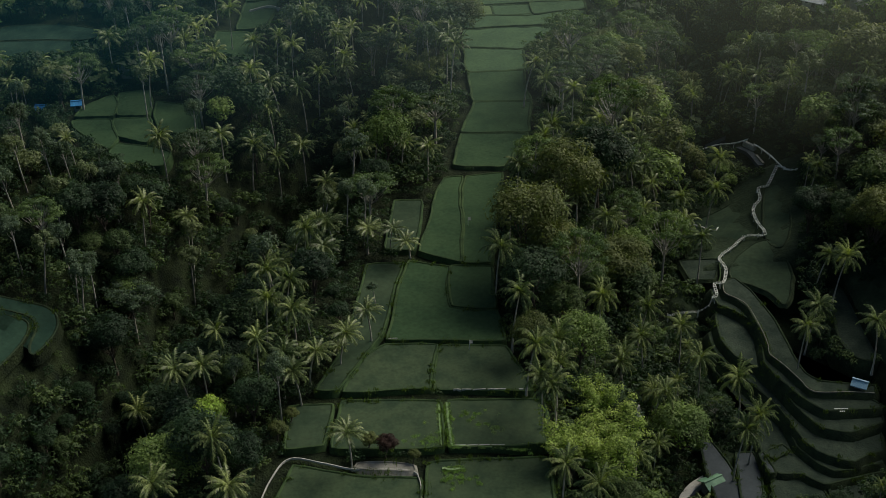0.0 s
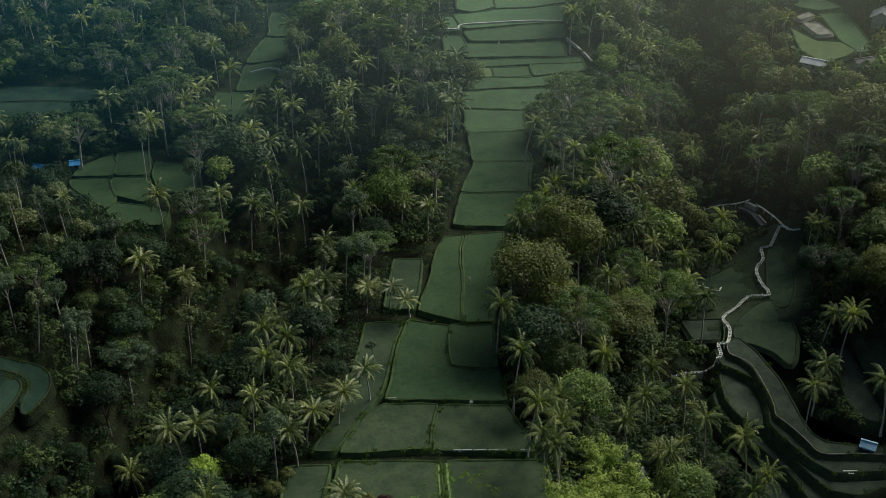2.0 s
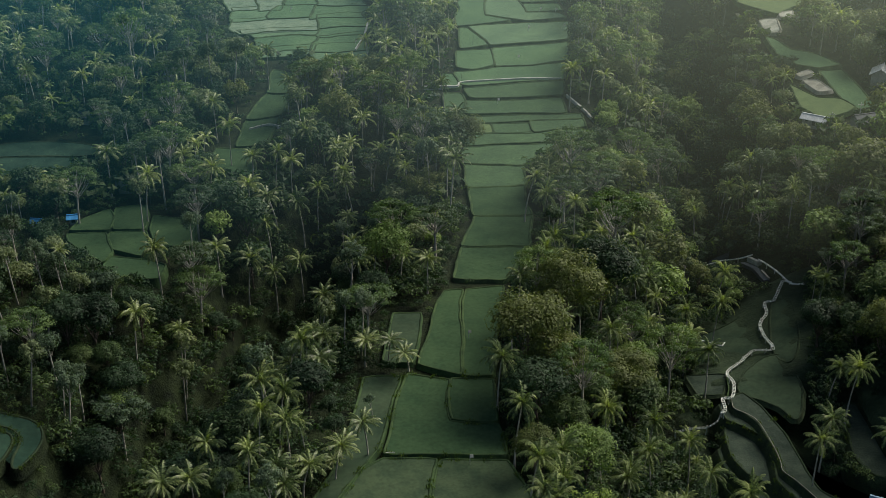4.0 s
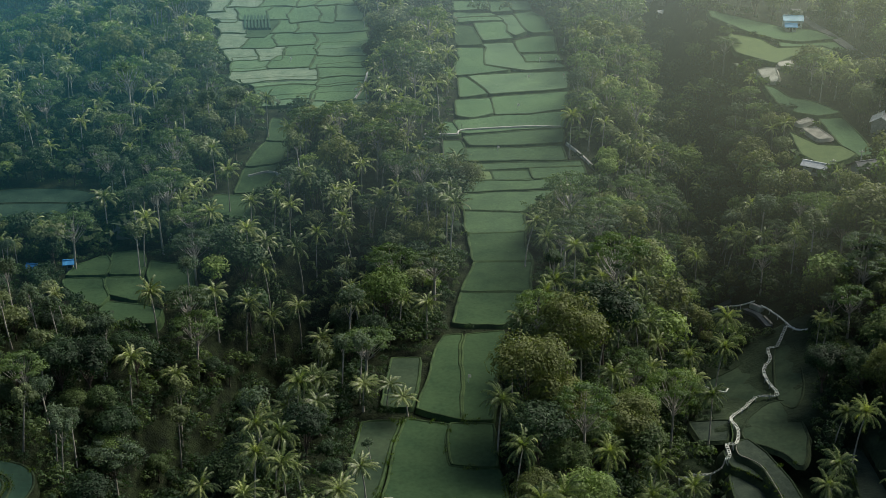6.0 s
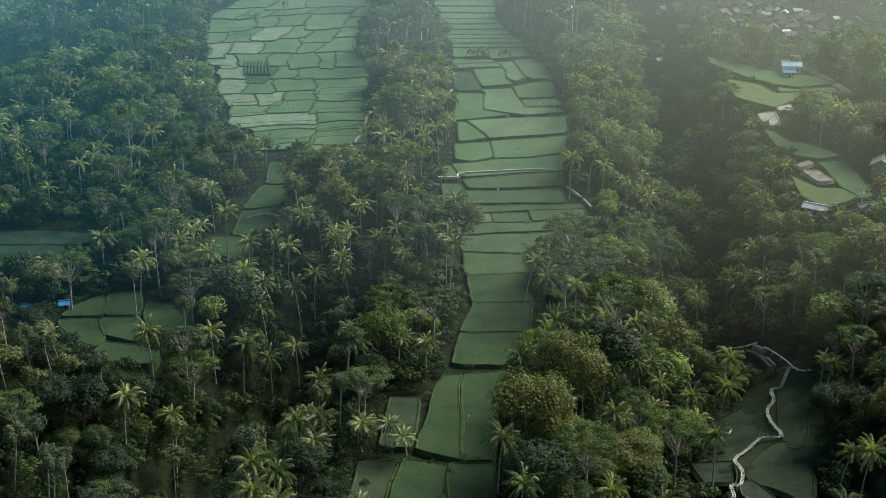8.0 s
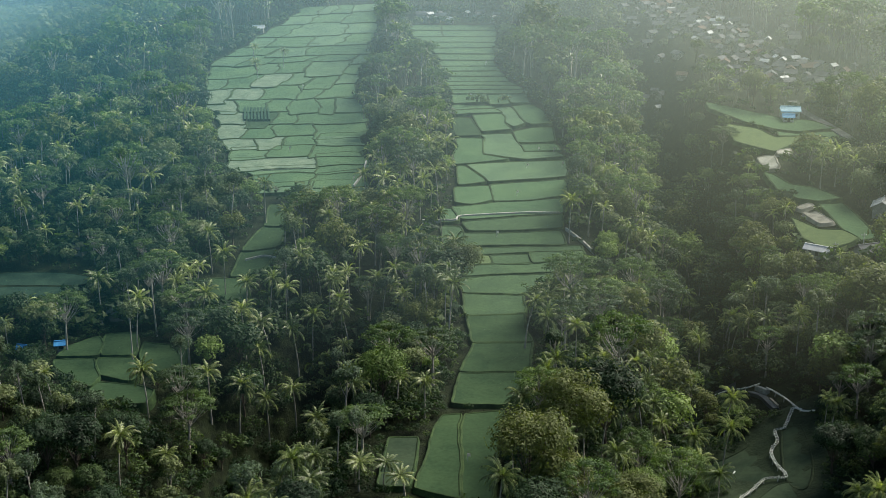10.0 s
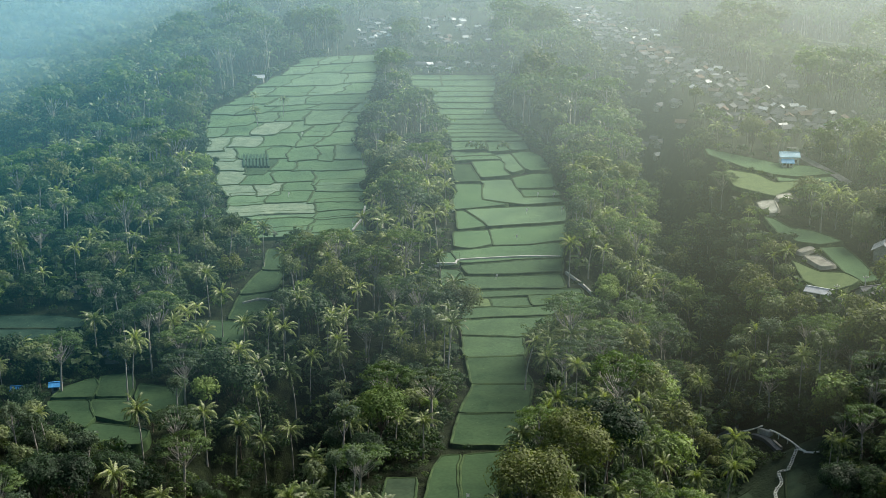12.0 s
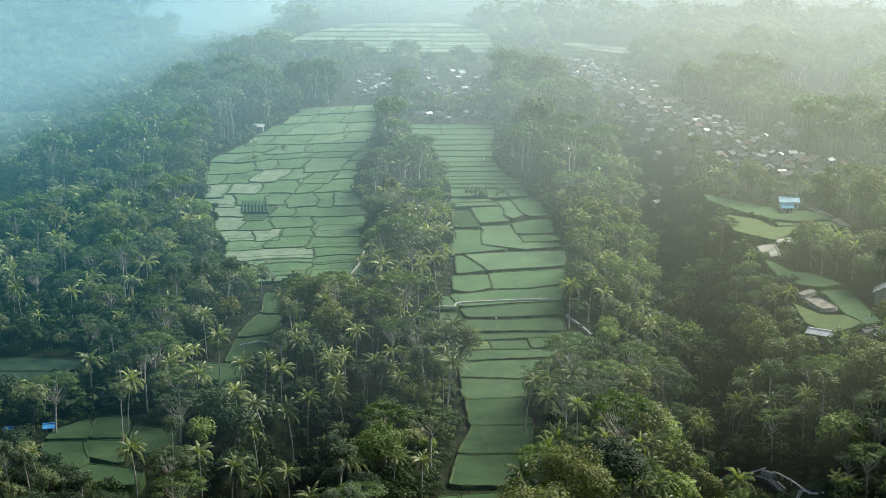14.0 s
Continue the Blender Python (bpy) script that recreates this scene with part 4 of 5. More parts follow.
# ---- small things in the fields ----
def stake(x, y, h=1.6, up=0.3):
    root = tagged(new("field_stake"), "thin stake with a white plastic bird scarer in the field", "stake", "bird scarers in the fields")
    root.location = (x, y, ground_z(x, y) + up)
    bm = bmesh.new()
    box(bm, -0.05, 0.05, -0.05, 0.05, -0.8, h)
    part("pole", bm, BAMBOO, root)
    bm = bmesh.new()
    v = [bm.verts.new(p) for p in ((0.05, 0, h), (0.55, 0.1, h - 0.08), (0.6, 0.05, h - 0.7), (0.32, -0.1, h - 0.6), (0.05, 0, h - 0.75))]
    bm.faces.new(v)
    bmesh.ops.solidify(bm, geom=bm.faces[:], thickness=0.03)
    part("flag", bm, WHITE, root)


for x, y in ((34.6, 429.7), (40.2, 429), (41.5, 411), (29.2, 409), (11.9, 505), (-29.5, 394.6), (4.4, 169.4), (4.9, 210.5), (24, 379), (16, 342), (20, 562), (-55, 430), (-60, 520)):
    stake(x, y)


def lamp_post(x, y, h):
    root = tagged(new("utility_pole"), "tall pale utility pole beside the road", "pole", "utility poles")
    root.location = (x, y, ground_z(x, y))
    v, f = [], []
    for k, (z, r) in enumerate(((-1, 0.16), (h * 0.5, 0.13), (h, 0.1))):
        v += [(r * math.cos(a * math.pi / 4), r * math.sin(a * math.pi / 4), z) for a in range(8)]
        if k:
            f += [(8 * (k - 1) + a, 8 * (k - 1) + (a + 1) % 8, 8 * k + (a + 1) % 8, 8 * k + a) for a in range(8)]
    f.append(tuple(range(16, 24)))
    part_mesh("pole", mesh_of("pole", v, f, CONCRETE, True), CONCRETE, root)
    bm = bmesh.new()
    box(bm, -0.8, 0.8, -0.06, 0.06, h - 0.7, h - 0.55)
    arm = part("crossarm", bm, CONCRETE, root)
    for x_ in (-0.65, 0.0, 0.65):
        bm = bmesh.new()
        box(bm, x_ - 0.06, x_ + 0.06, -0.06, 0.06, h - 0.56, h - 0.36)
        part("insulator", bm, WHITE, arm)


for x, y, h in ((105.9, 313.6, 5), (115.4, 319.2, 5), (138, 490, 8), (148, 440, 8)):
    lamp_post(x, y, h)

# dark vegetable beds in rows on one western plot
beds = tagged(new("vegetable_plot"), "plot of dark green vegetable beds in straight rows", "vegetable plot")
beds.location = (-73.6, 480, ground_z(-73.6, 480) + 0.6)
for k in range(8):
    bm = bmesh.new()
    x0 = -5.0 + k * 1.35
    fall = (ground_z(-73.6, 490) - ground_z(-73.6, 470)) / 20 * 0.7
    v = [bm.verts.new((x0 + dx + s * 0.16 * y, y, z + fall * y)) for y, s in ((-9.5, -1), (9.5, -1)) for dx, z in ((-0.5, -1.0), (-0.36, 0.16), (0.36, 0.16), (0.5, -1.0))]
    for a, b in ((0, 1), (1, 2), (2, 3)):
        bm.faces.new((v[a], v[b], v[b + 4], v[a + 4]))
    bm.faces.new(v[3::-1])
    bm.faces.new(v[4:])
    part("bed", bm, CABBAGE, beds)

# plain white marks laid out on a terrace bank
marks = tagged(new("ground_sign"), "two rows of small white marks laid on a terrace", "sign")
marks.location = (70.6, 164.6, -12.4)
for row, (n, w) in enumerate(((7, 0.36), (3, 0.34))):
    for k in range(n):
        bm = bmesh.new()
        box(bm, (k - n / 2) * w, (k - n / 2) * w + w * 0.62, -0.7 * row - 0.13, -0.7 * row + 0.13, 0, 0.08)
        part("mark", bm, WHITE, marks)

field([(-14.2, 139.9), (-8.6, 139.5), (-4.4, 139.2), (-4.8, 140.8), (-9.0, 141.5), (-13.4, 141.3)], TRODDEN, "pale trodden yard behind the kerb", z=ground_z(-9, 140) + 0.12, amount=0.9, bank=0.5, bund=0.08, side_mat=TRODDEN, rim_mat=TRODDEN, name="paved_yard", group="")
# broken pale strips added for the thin white lines along near bunds
edge_rng = random.Random(31)
for ax, bx, y, mx, my in ((1.5, 14.0, 157.85, 6, 164), (-10.0, -3.0, 171.75, 0, 183), (1.5, 9.0, 144.2, 8.5, 150)):
    x = ax
    while x < bx:
        w = edge_rng.uniform(0.5, 2.2)
        if edge_rng.random() < 0.6:
            ribbon("bund_edging", [(x, y + edge_rng.uniform(-0.1, 0.1)), (x + w, y + edge_rng.uniform(-0.1, 0.1))], edge_rng.uniform(0.1, 0.18), 0.34, 0.1, CONCRETE, "broken thin white line along a bund", "edging",
                   zf=lambda px, py: ground_z(mx, my))
        x += w * 1.15
ribbon("footpath", [(39.5, 147), (41, 150.5), (43, 153.2), (45.5, 155)], 1.5, 0.75, 0.6, CONCRETE, "pale earth footpath to a hut in the hollow", "path")
GREEN_TARP = surface("green_tarp", (0.1, 0.24, 0.14), (0.17, 0.34, 0.21), 1.0, 5.0, 0.6, 0.3, 0.03)
put(house("shed", 2.6, 2.0, 1.5, 0.5, WALL, GREEN_TARP, "small shelter with faded green tarpaulin roof", "shelter"), 46.2, 153, 30, 0.2, 2)
put(house("porch", 3.8, 2.4, 1.9, 0.8, WALL_WHITE, ROOF_SKY, "low porch with bright blue metal roof", "porch", eave=0.4), 126.9, 440.7, -8, 0.3, 2)

# tufts of bright grass where the bunds meet, and weeds on the near fields
def tuft_mesh(seed, n, spread, size):
    r = random.Random(seed)
    v, f = [], []
    for _ in range(n):
        x, y = r.gauss(0, spread), r.gauss(0, spread)
        a, s = r.uniform(0, 6.28), size * r.uniform(0.6, 1.3)
        o = len(v)
        w = 0.2 * size
        v += [(x - w * math.sin(a), y + w * math.cos(a), -0.1), (x + w * math.sin(a), y - w * math.cos(a), -0.1), (x + 0.4 * s * math.cos(a), y + 0.4 * s * math.sin(a), s)]
        f.append((o, o + 1, o + 2))
    return v, f


tv, tf = [], []
tuft_rng = random.Random(21)
# place, spread and number of each bright patch
PATCHES = [(1.2, 139.4, 0.9, 0.35, 26), (2.2, 137.2, 1.6, 0.7, 18), (9.0, 148.5, 0.9, 0.6, 34), (12.6, 147.6, 0.9, 2.0, 60), (14.0, 150.5, 0.8, 1.6, 40), (-3.0, 145.5, 1.6, 1.0, 30), (6.0, 152.0, 3.0, 1.5, 14)]
spots = [(tuft_rng.gauss(a, sa), tuft_rng.gauss(b, sb)) for a, b, sa, sb, n in PATCHES for _ in range(n)]
for k in range(150):
    u = tuft_rng.random()
    spots.append((-0.95 + 0.45 * u + tuft_rng.gauss(0, 0.1), 154.4 - 10.6 * u) if k < 55 else (0.35 + 0.75 * u * u + tuft_rng.gauss(0, 0.16), 154.8 - 11.2 * u) if k < 125 else (1.4 + 12.0 * u * u, 143.9 + tuft_rng.gauss(0, 0.12)))
for k, (x, y) in enumerate(spots):
    z = ground_z(x, 149.5 if y > 142.5 else 136) + 0.12
    a, b = tuft_mesh(k, 110, 0.22, 0.15)
    tf += [tuple(i + len(tv) for i in q) for q in b]
    tv += [(p[0] + x, p[1] + y, p[2] + z) for p in a]
tagged(part_mesh("grass_tufts", mesh_of("grass_tufts", tv, tf, BRIGHT), BRIGHT), "bright green grass tufts along bunds and wet fields", "grass", kind="stuff")

for pts, width in (([(-0.95, 154.4), (-0.8, 149.0), (-0.5, 143.9)], 0.22), ([(0.35, 154.8), (0.6, 150.0), (1.1, 144.2)], 0.34), ([(1.2, 144.0), (4.0, 143.9), (7.5, 143.9)], 0.14), ([(-0.4, 139.6), (1.0, 139.3), (2.4, 139.5)], 0.4)):
    ribbon("grass_verge", pts, width, 0.24, 0.3, BRIGHT, "strip of bright new grass along a bund", "grass", zf=lambda x, y: ground_z(x, 149.5 if y > 142.5 else 136) + 0.06 * noise.noise(Vector((x * 3, y * 3, 1))))

# ragged weeds along the bunds and banks of the near fields
wv, wf = [], []
weed_rng = random.Random(22)
for k, (x, y, z) in enumerate(EDGES):
    if y > 198 or noise.noise(Vector((x / 3.5, y / 3.5, 4.0))) < 0.02:
        continue
    for _ in range(4):
        px, py = x + weed_rng.gauss(0, 0.2), y + weed_rng.gauss(0, 0.3) - 0.15
        a, b = tuft_mesh(1000 + k, 14, 0.3, weed_rng.choice((0.14, 0.18, 0.2, 0.4)))
        wf += [tuple(i + len(wv) for i in q) for q in b]
        wv += [(p[0] + px, p[1] + py, p[2] + z + 0.1 - 0.25 * (py < y - 0.5)) for p in a]
tagged(part_mesh("bund_weeds", mesh_of("bund_weeds", wv, wf, WEED_LEAF), WEED_LEAF), "ragged weeds growing along the field bunds", "weeds", kind="stuff")


# ---- trees ----
def tube(points, radii, sides=6):
    v, f = [], []
    for k, (p, r) in enumerate(zip(points, radii)):
        for s in range(sides):
            a = 2 * math.pi * s / sides
            v.append((p[0] + r * math.cos(a), p[1] + r * math.sin(a), p[2]))
        if k:
            o = (k - 1) * sides
            f += [(o + s, o + (s + 1) % sides, o + sides + (s + 1) % sides, o + sides + s) for s in range(sides)]
    return v, f


def joined(pieces):
    v, f = [], []
    for pv, pf in pieces:
        f += [tuple(i + len(v) for i in q) for q in pf]
        v += [tuple(p) for p in pv]
    return v, f


def palm_shape(seed, tall, fronds=20, stations=10, span=3.55):
    r = random.Random(seed)
    lean, az = r.uniform(0.3, 2.2), r.uniform(0, 6.28)
    pts, rad = [], []
    for k in range(7):
        t = k / 6
        pts.append((lean * t * t * math.cos(az), lean * t * t * math.sin(az), tall * t - 0.6 * (k == 0)))
        rad.append(0.17 - 0.07 * t + (0.1 if k == 0 else 0))
    trunk = tube(pts, rad, 6)
    top = Vector(pts[-1])
    crown = []
    for i in range(fronds):
        a = 2.4 * i + r.uniform(-0.25, 0.25)
        rise = 1.2 - 1.55 * (i / fronds) + r.uniform(-0.18, 0.18)
        L = span * r.uniform(0.85, 1.12)
        d, side = Vector((math.cos(a), math.sin(a), 0)), Vector((-math.sin(a), math.cos(a), 0))
        bend = r.uniform(0.7, 1.1)
        spine = []
        for k in range(stations + 1):
            t = k / stations
            ang = rise - bend * 1.35 * t * t
            prev = spine[-1] if spine else top
            spine.append(prev + (d * math.cos(ang) + Vector((0, 0, math.sin(ang)))) * (L / stations) if k else top + Vector((0, 0, 0.1)))
        v, f = [], []
        for k in range(stations + 1):
            w = 0.07 * (1 - k / (stations + 1))
            v += [tuple(spine[k] - side * w), tuple(spine[k] + side * w)]
            if k:
                q = 2 * (k - 1)
                f.append((q, q + 1, q + 3, q + 2))
        for k in range(1, stations + 1):
            t = k / stations
            ll = (0.25 + 0.75 * math.sin(math.pi * min(1, t * 0.85 + 0.12))) * r.uniform(0.85, 1.15) * span / 4.1
            fw = (spine[k] - spine[k - 1]).normalized()
            for s in (-1, 1):
                tip = spine[k] + side * s * ll * 0.62 + fw * ll * 0.6 + Vector((0, 0, -ll * r.uniform(0.35, 0.85)))
                o = len(v)
                v += [tuple(spine[k] - fw * L * 0.65 / stations), tuple(spine[k] + fw * L * 0.5 / stations), tuple(tip)]
                f.append((o, o + 1, o + 2))
        crown.append((v, f))
    return trunk, crown


def leaf_quad(c, n, s, r):
    t = n.orthogonal().normalized()
    b = n.cross(t)
    a = r.uniform(0, 6.28)
    u, w = t * math.cos(a) + b * math.sin(a), b * math.cos(a) - t * math.sin(a)
    return [tuple(c + u * s * 1.1), tuple(c + w * s * 0.62 - u * 0.7 * s), tuple(c - w * s * 0.62 - u * 0.55 * s)], [(0, 1, 2)]


def broad_shape(seed, tall, width, lobes, leaves, size, bare=0.45, flat=0.75, thick=0.24, sides=6, shell=0.6, lobe=(0.19, 0.28), loose=0.33):
    """A trunk with forked limbs; every limb ends in a cloud of small leaves."""
    r = random.Random(seed)
    fork = tall * bare
    bend = Vector((r.uniform(-0.6, 0.6), r.uniform(-0.6, 0.6), 0))
    wood = [tube([(0, 0, -0.6), bend * 0.4 + Vector((0, 0, fork * 0.5)), bend + Vector((0, 0, fork)), bend * 1.3 + Vector((0, 0, tall * 0.8))], [thick * 1.4, thick, thick * 0.8, thick * 0.25], sides)]
    crown = []
    for i in range(lobes):
        a = 2.4 * i + r.uniform(-0.4, 0.4)
        rad = width / 2 * (0.25 + 0.5 * math.sqrt((i + 0.4) / lobes)) * r.uniform(0.85, 1.1)
        up = fork + (tall - fork) * (0.98 - 0.62 * (rad / (width / 2)) ** 2 * r.uniform(0.6, 1.2)) - 0.1 * tall
        c = bend + Vector((rad * math.cos(a), rad * math.sin(a), up))
        base = bend + Vector((0, 0, fork * r.uniform(0.85, 1.15)))
        mid = base.lerp(c, 0.55) + Vector((0, 0, -0.4))
        wood.append(tube([base, mid, c], [thick * 0.36, thick * 0.22, thick * 0.08], 4))
        lr = width * r.uniform(*lobe)
        for _ in range(int(leaves / lobes)):
            n = Vector((r.gauss(0, 1), r.gauss(0, 1), r.gauss(0.4, 0.9))).normalized()
            p = c + Vector((n.x * lr, n.y * lr, n.z * lr * flat)) * r.uniform(shell, 1.08)
            m = (n + Vector((r.gauss(0, loose), r.gauss(0, loose), r.gauss(0.45, loose)))).normalized()
            crown.append(leaf_quad(p, m, size * r.uniform(0.65, 1.25), r))
    return joined(wood), joined(crown)


def bamboo_shape(seed, tall, culms, tufts, size):
    r = random.Random(seed)
    wood, crown = [], []
    for i in range(culms):
        a = r.uniform(0, 6.28)
        out = r.uniform(1.2, 4.2)
        h = tall * r.uniform(0.7, 1.05)
        base = Vector((r.gauss(0, 0.5), r.gauss(0, 0.5), -0.5))
        pts = []
        for k in range(6):
            t = k / 5
            pts.append(base + Vector((math.cos(a) * out * t ** 2.2, math.sin(a) * out * t ** 2.2, h * (t - 0.22 * t ** 4))))
        wood.append(tube(pts, [0.09 - 0.013 * k for k in range(6)], 4))
        for plume in range(5):
            t = 0.42 + 0.145 * plume
            q = min(4, int(t * 5))
            heart = pts[q].lerp(pts[q + 1], min(1.0, t * 5 - q)) + Vector((r.gauss(0, 0.35), r.gauss(0, 0.35), 0))
            for k in range(tufts // 5):
                n = Vector((r.gauss(0, 1), r.gauss(0, 1), r.gauss(0.5, 0.8))).normalized()
                m = (n + Vector((r.gauss(0, 0.35), r.gauss(0, 0.35), 0.5))).normalized()
                crown.append(leaf_quad(heart + n * r.uniform(0.35, 1.05), m, size * r.uniform(0.6, 1.2), r))
    return joined(wood), joined(crown)


# kind: name, label, category, bark, leaf, shapes at three distances
KINDS = {}


def kind_of(key, name, label, category, bark, leaves, shapes):
    KINDS[key] = dict(name=name, label=label, category=category, bark=bark, leaf=leaves, shapes=shapes)


FRONDS = []


def palms(n, fronds, stations, seed):
    out = []
    for k in range(n):
        t, c = palm_shape(seed + k, 8.6 + 0.8 * k, fronds, stations)
        out.append((t, joined(c)))
        if seed == 10:
            FRONDS.append([mesh_of("frond", v, f, PALM_LEAF) for v, f in c])
    return out


kind_of("palm", "coconut_palm", "coconut palm with slender pale trunk and drooping fronds", "palm", BARK_PALE, [PALM_LEAF],
        (palms(6, 23, 15, 10), palms(3, 13, 7, 30), palms(2, 8, 3, 40)))
kind_of("broad", "broadleaf_tree", "dense dark green broadleaf tree on the slope", "tree", BARK, [BROAD_LEAF, DARK_LEAF, FRESH_LEAF, DARK_LEAF, OLIVE_LEAF],
        ([broad_shape(50 + k, 10.5 + 1.2 * k, 7.5 + 0.7 * k, 16, 5200, 0.25, 0.24, 0.85) for k in range(5)],
         [broad_shape(60 + k, 10 + 1.0 * k, 7.6 + 0.5 * k, 14, 1000, 0.46, 0.22, 0.85, sides=3) for k in range(5)],
         [broad_shape(70 + k, 10.5 + 0.8 * k, 9, 10, 300, 0.66, 0.14, 0.9, sides=3) for k in range(5)]))
kind_of("airy", "umbrella_tree", "tall pale-trunked tree with airy flat crown", "tree", BARK_PALE, [AIRY_LEAF, GREY_LEAF, AIRY_LEAF],
        ([broad_shape(80 + k, 14 + 1.3 * k, 10 + 0.8 * k, 26, 3000, 0.19, 0.5, 0.3, 0.2, shell=0.2, lobe=(0.085, 0.14)) for k in range(3)],
         [broad_shape(90 + k, 15 + 1.3 * k, 10 + 0.8 * k, 18, 700, 0.44, 0.5, 0.36, 0.19, 4, 0.2, (0.11, 0.17)) for k in range(3)],
         [broad_shape(96, 15, 9, 10, 280, 0.58, 0.55, 0.45, 0.22, 3, 0.3)]))
kind_of("slim", "slender_tree", "slender pale-trunked tree with thin narrow crown", "tree", BARK_PALE, [GREY_LEAF, PALE_LEAF, GREY_LEAF],
        ([broad_shape(100 + k, 14 + 1.0 * k, 4.6, 7, 1100, 0.24, 0.62, 1.3, 0.15, 5, 0.3) for k in range(3)],
         [broad_shape(110 + k, 14 + 1.5 * k, 4.8, 6, 230, 0.48, 0.6, 1.3, 0.16, 4, 0.3) for k in range(3)],
         [broad_shape(116, 15, 4.8, 5, 70, 0.8, 0.6, 1.3, 0.14, 3, 0.3)]))
kind_of("bamboo", "bamboo_clump", "arching light green bamboo clump", "bamboo", BARK, [BAMBOO_LEAF],
        ([bamboo_shape(120 + k, 11 + k, 20, 250, 0.2) for k in range(2)], [bamboo_shape(130, 11, 12, 45, 0.55), bamboo_shape(131, 11, 12, 45, 0.55)], [bamboo_shape(136, 11, 6, 10, 1.6)]))
kind_of("plume", "bamboo_clump", "arching olive green bamboo clump", "bamboo", BARK, [OLIVE_LEAF, BROAD_LEAF], KINDS["bamboo"]["shapes"])
kind_of("lime", "lime_green_tree", "compact bright lime green tree crown", "tree", BARK, [LIME_LEAF],
        ([broad_shape(140, 9, 6.2, 11, 3600, 0.24, 0.35, 1.0)], [broad_shape(141, 9, 6.2, 8, 160, 0.85, 0.35, 0.9)], [broad_shape(142, 9, 6.2, 5, 50, 1.3, 0.35, 0.9)]))

kind_of("maroon", "red_leaved_tree", "small dark red-brown leaved tree beside a yard", "tree", BARK, [MAROON_LEAF], KINDS["lime"]["shapes"])
kind_of("olive", "olive_shrub", "low olive-brown leafy shrub beside a paddy", "shrub", BARK, [OLIVE_LEAF], KINDS["lime"]["shapes"])

HERO = {}
for key, K in KINDS.items():
    HERO[key] = []
    for n, ((tv, tf), (cv, cf)) in enumerate(K["shapes"][0]):
        HERO[key].append((mesh_of("trunk", tv, tf, K["bark"], True), mesh_of("crown", cv, cf, K["leaf"][n % len(K["leaf"])])))


def plant(key, x, y, turn, size, which, tall=1.0, single=False):
    """One tree as a thing of its own: trunk and crown under an Empty at its foot."""
    K = KINDS[key]
    root = tagged(new(K["name"]), K["label"], K["category"], "trees of the slopes" if key != "palm" else "coconut palms")
    root.matrix_basis = pose(x, y, ground_z(x, y) - 0.4, (which % 5 - 2) * 4 if key == "slim" else 0, 0, turn) @ Matrix.Diagonal((size, size, size * tall, 1))
    trunk, crown = HERO[key][which % len(HERO[key])]
    pieces = [("trunk", trunk)]
    if single:
        pieces += [("frond", me) for me in FRONDS[which % len(FRONDS)]]
    else:
        pieces.append(("crown", crown))
    for name, me in pieces:
        ob = new("culm_stand" if key in ("bamboo", "plume") and name == "trunk" else name, me)
        ob.parent = root
        if key in ("bamboo", "plume"):
            ob["kind"] = "stuff"


def stuff(name, label, category, spots, lod):
    """Trees past counting, joined into one mesh for each kind and distance."""
    by = {}
    for key, x, y, turn, size, which in spots:
        sh = KINDS[key]["shapes"][lod]
        by.setdefault((key, which % len(sh)), []).append((x, y, turn, size))
    mats, V, T, M, base = [], [], [], [], 0
    for (key, which), places in by.items():
        P = np.array(places)
        # pale and dark leaves put the contrast of lit crowns and gaps into colour
        tints = [PALE_LEAF, DARK_LEAF, FRESH_LEAF, DARK_LEAF, OLIVE_LEAF] if key == "broad" else KINDS[key]["leaf"]
        zz = height(P[:, 0], P[:, 1]) - 0.4
        c, s = np.cos(np.radians(P[:, 2])), np.sin(np.radians(P[:, 2]))
        for (v, f), mat in zip(KINDS[key]["shapes"][lod][which], (KINDS[key]["bark"], tints[which % len(tints)])):
            if mat not in mats:
                mats.append(mat)
            A = np.array(v)
            tri = np.array([t for q in f for t in ([q] if len(q) == 3 else [(q[0], q[1], q[2]), (q[0], q[2], q[3])])])
            W = np.empty((len(P), len(A), 3))
            W[:, :, 0] = P[:, :1] + P[:, 3:] * (A[:, 0] * c[:, None] - A[:, 1] * s[:, None])
            W[:, :, 1] = P[:, 1:2] + P[:, 3:] * (A[:, 0] * s[:, None] + A[:, 1] * c[:, None])
            W[:, :, 2] = zz[:, None] + P[:, 3:] * A[:, 2]
            V.append(W.reshape(-1, 3))
            T.append((tri[None] + (np.arange(len(P)) * len(A))[:, None, None]).reshape(-1, 3) + base)
            M.append(np.full(len(P) * len(tri), mats.index(mat)))
            base += len(P) * len(A)
    V, T, M = np.concatenate(V), np.concatenate(T), np.concatenate(M)
    me = bpy.data.meshes.new(name)
    me.vertices.add(len(V))
    me.vertices.foreach_set("co", V.ravel())
    me.loops.add(len(T) * 3)
    me.loops.foreach_set("vertex_index", T.ravel())
    me.polygons.add(len(T))
    me.polygons.foreach_set("loop_start", np.arange(len(T)) * 3)
    for m in mats:
        me.materials.append(m)
    me.polygons.foreach_set("material_index", M)
    me.update(calc_edges=True)
    ob = new(name, me)
    return tagged(ob, label, category, kind="stuff")


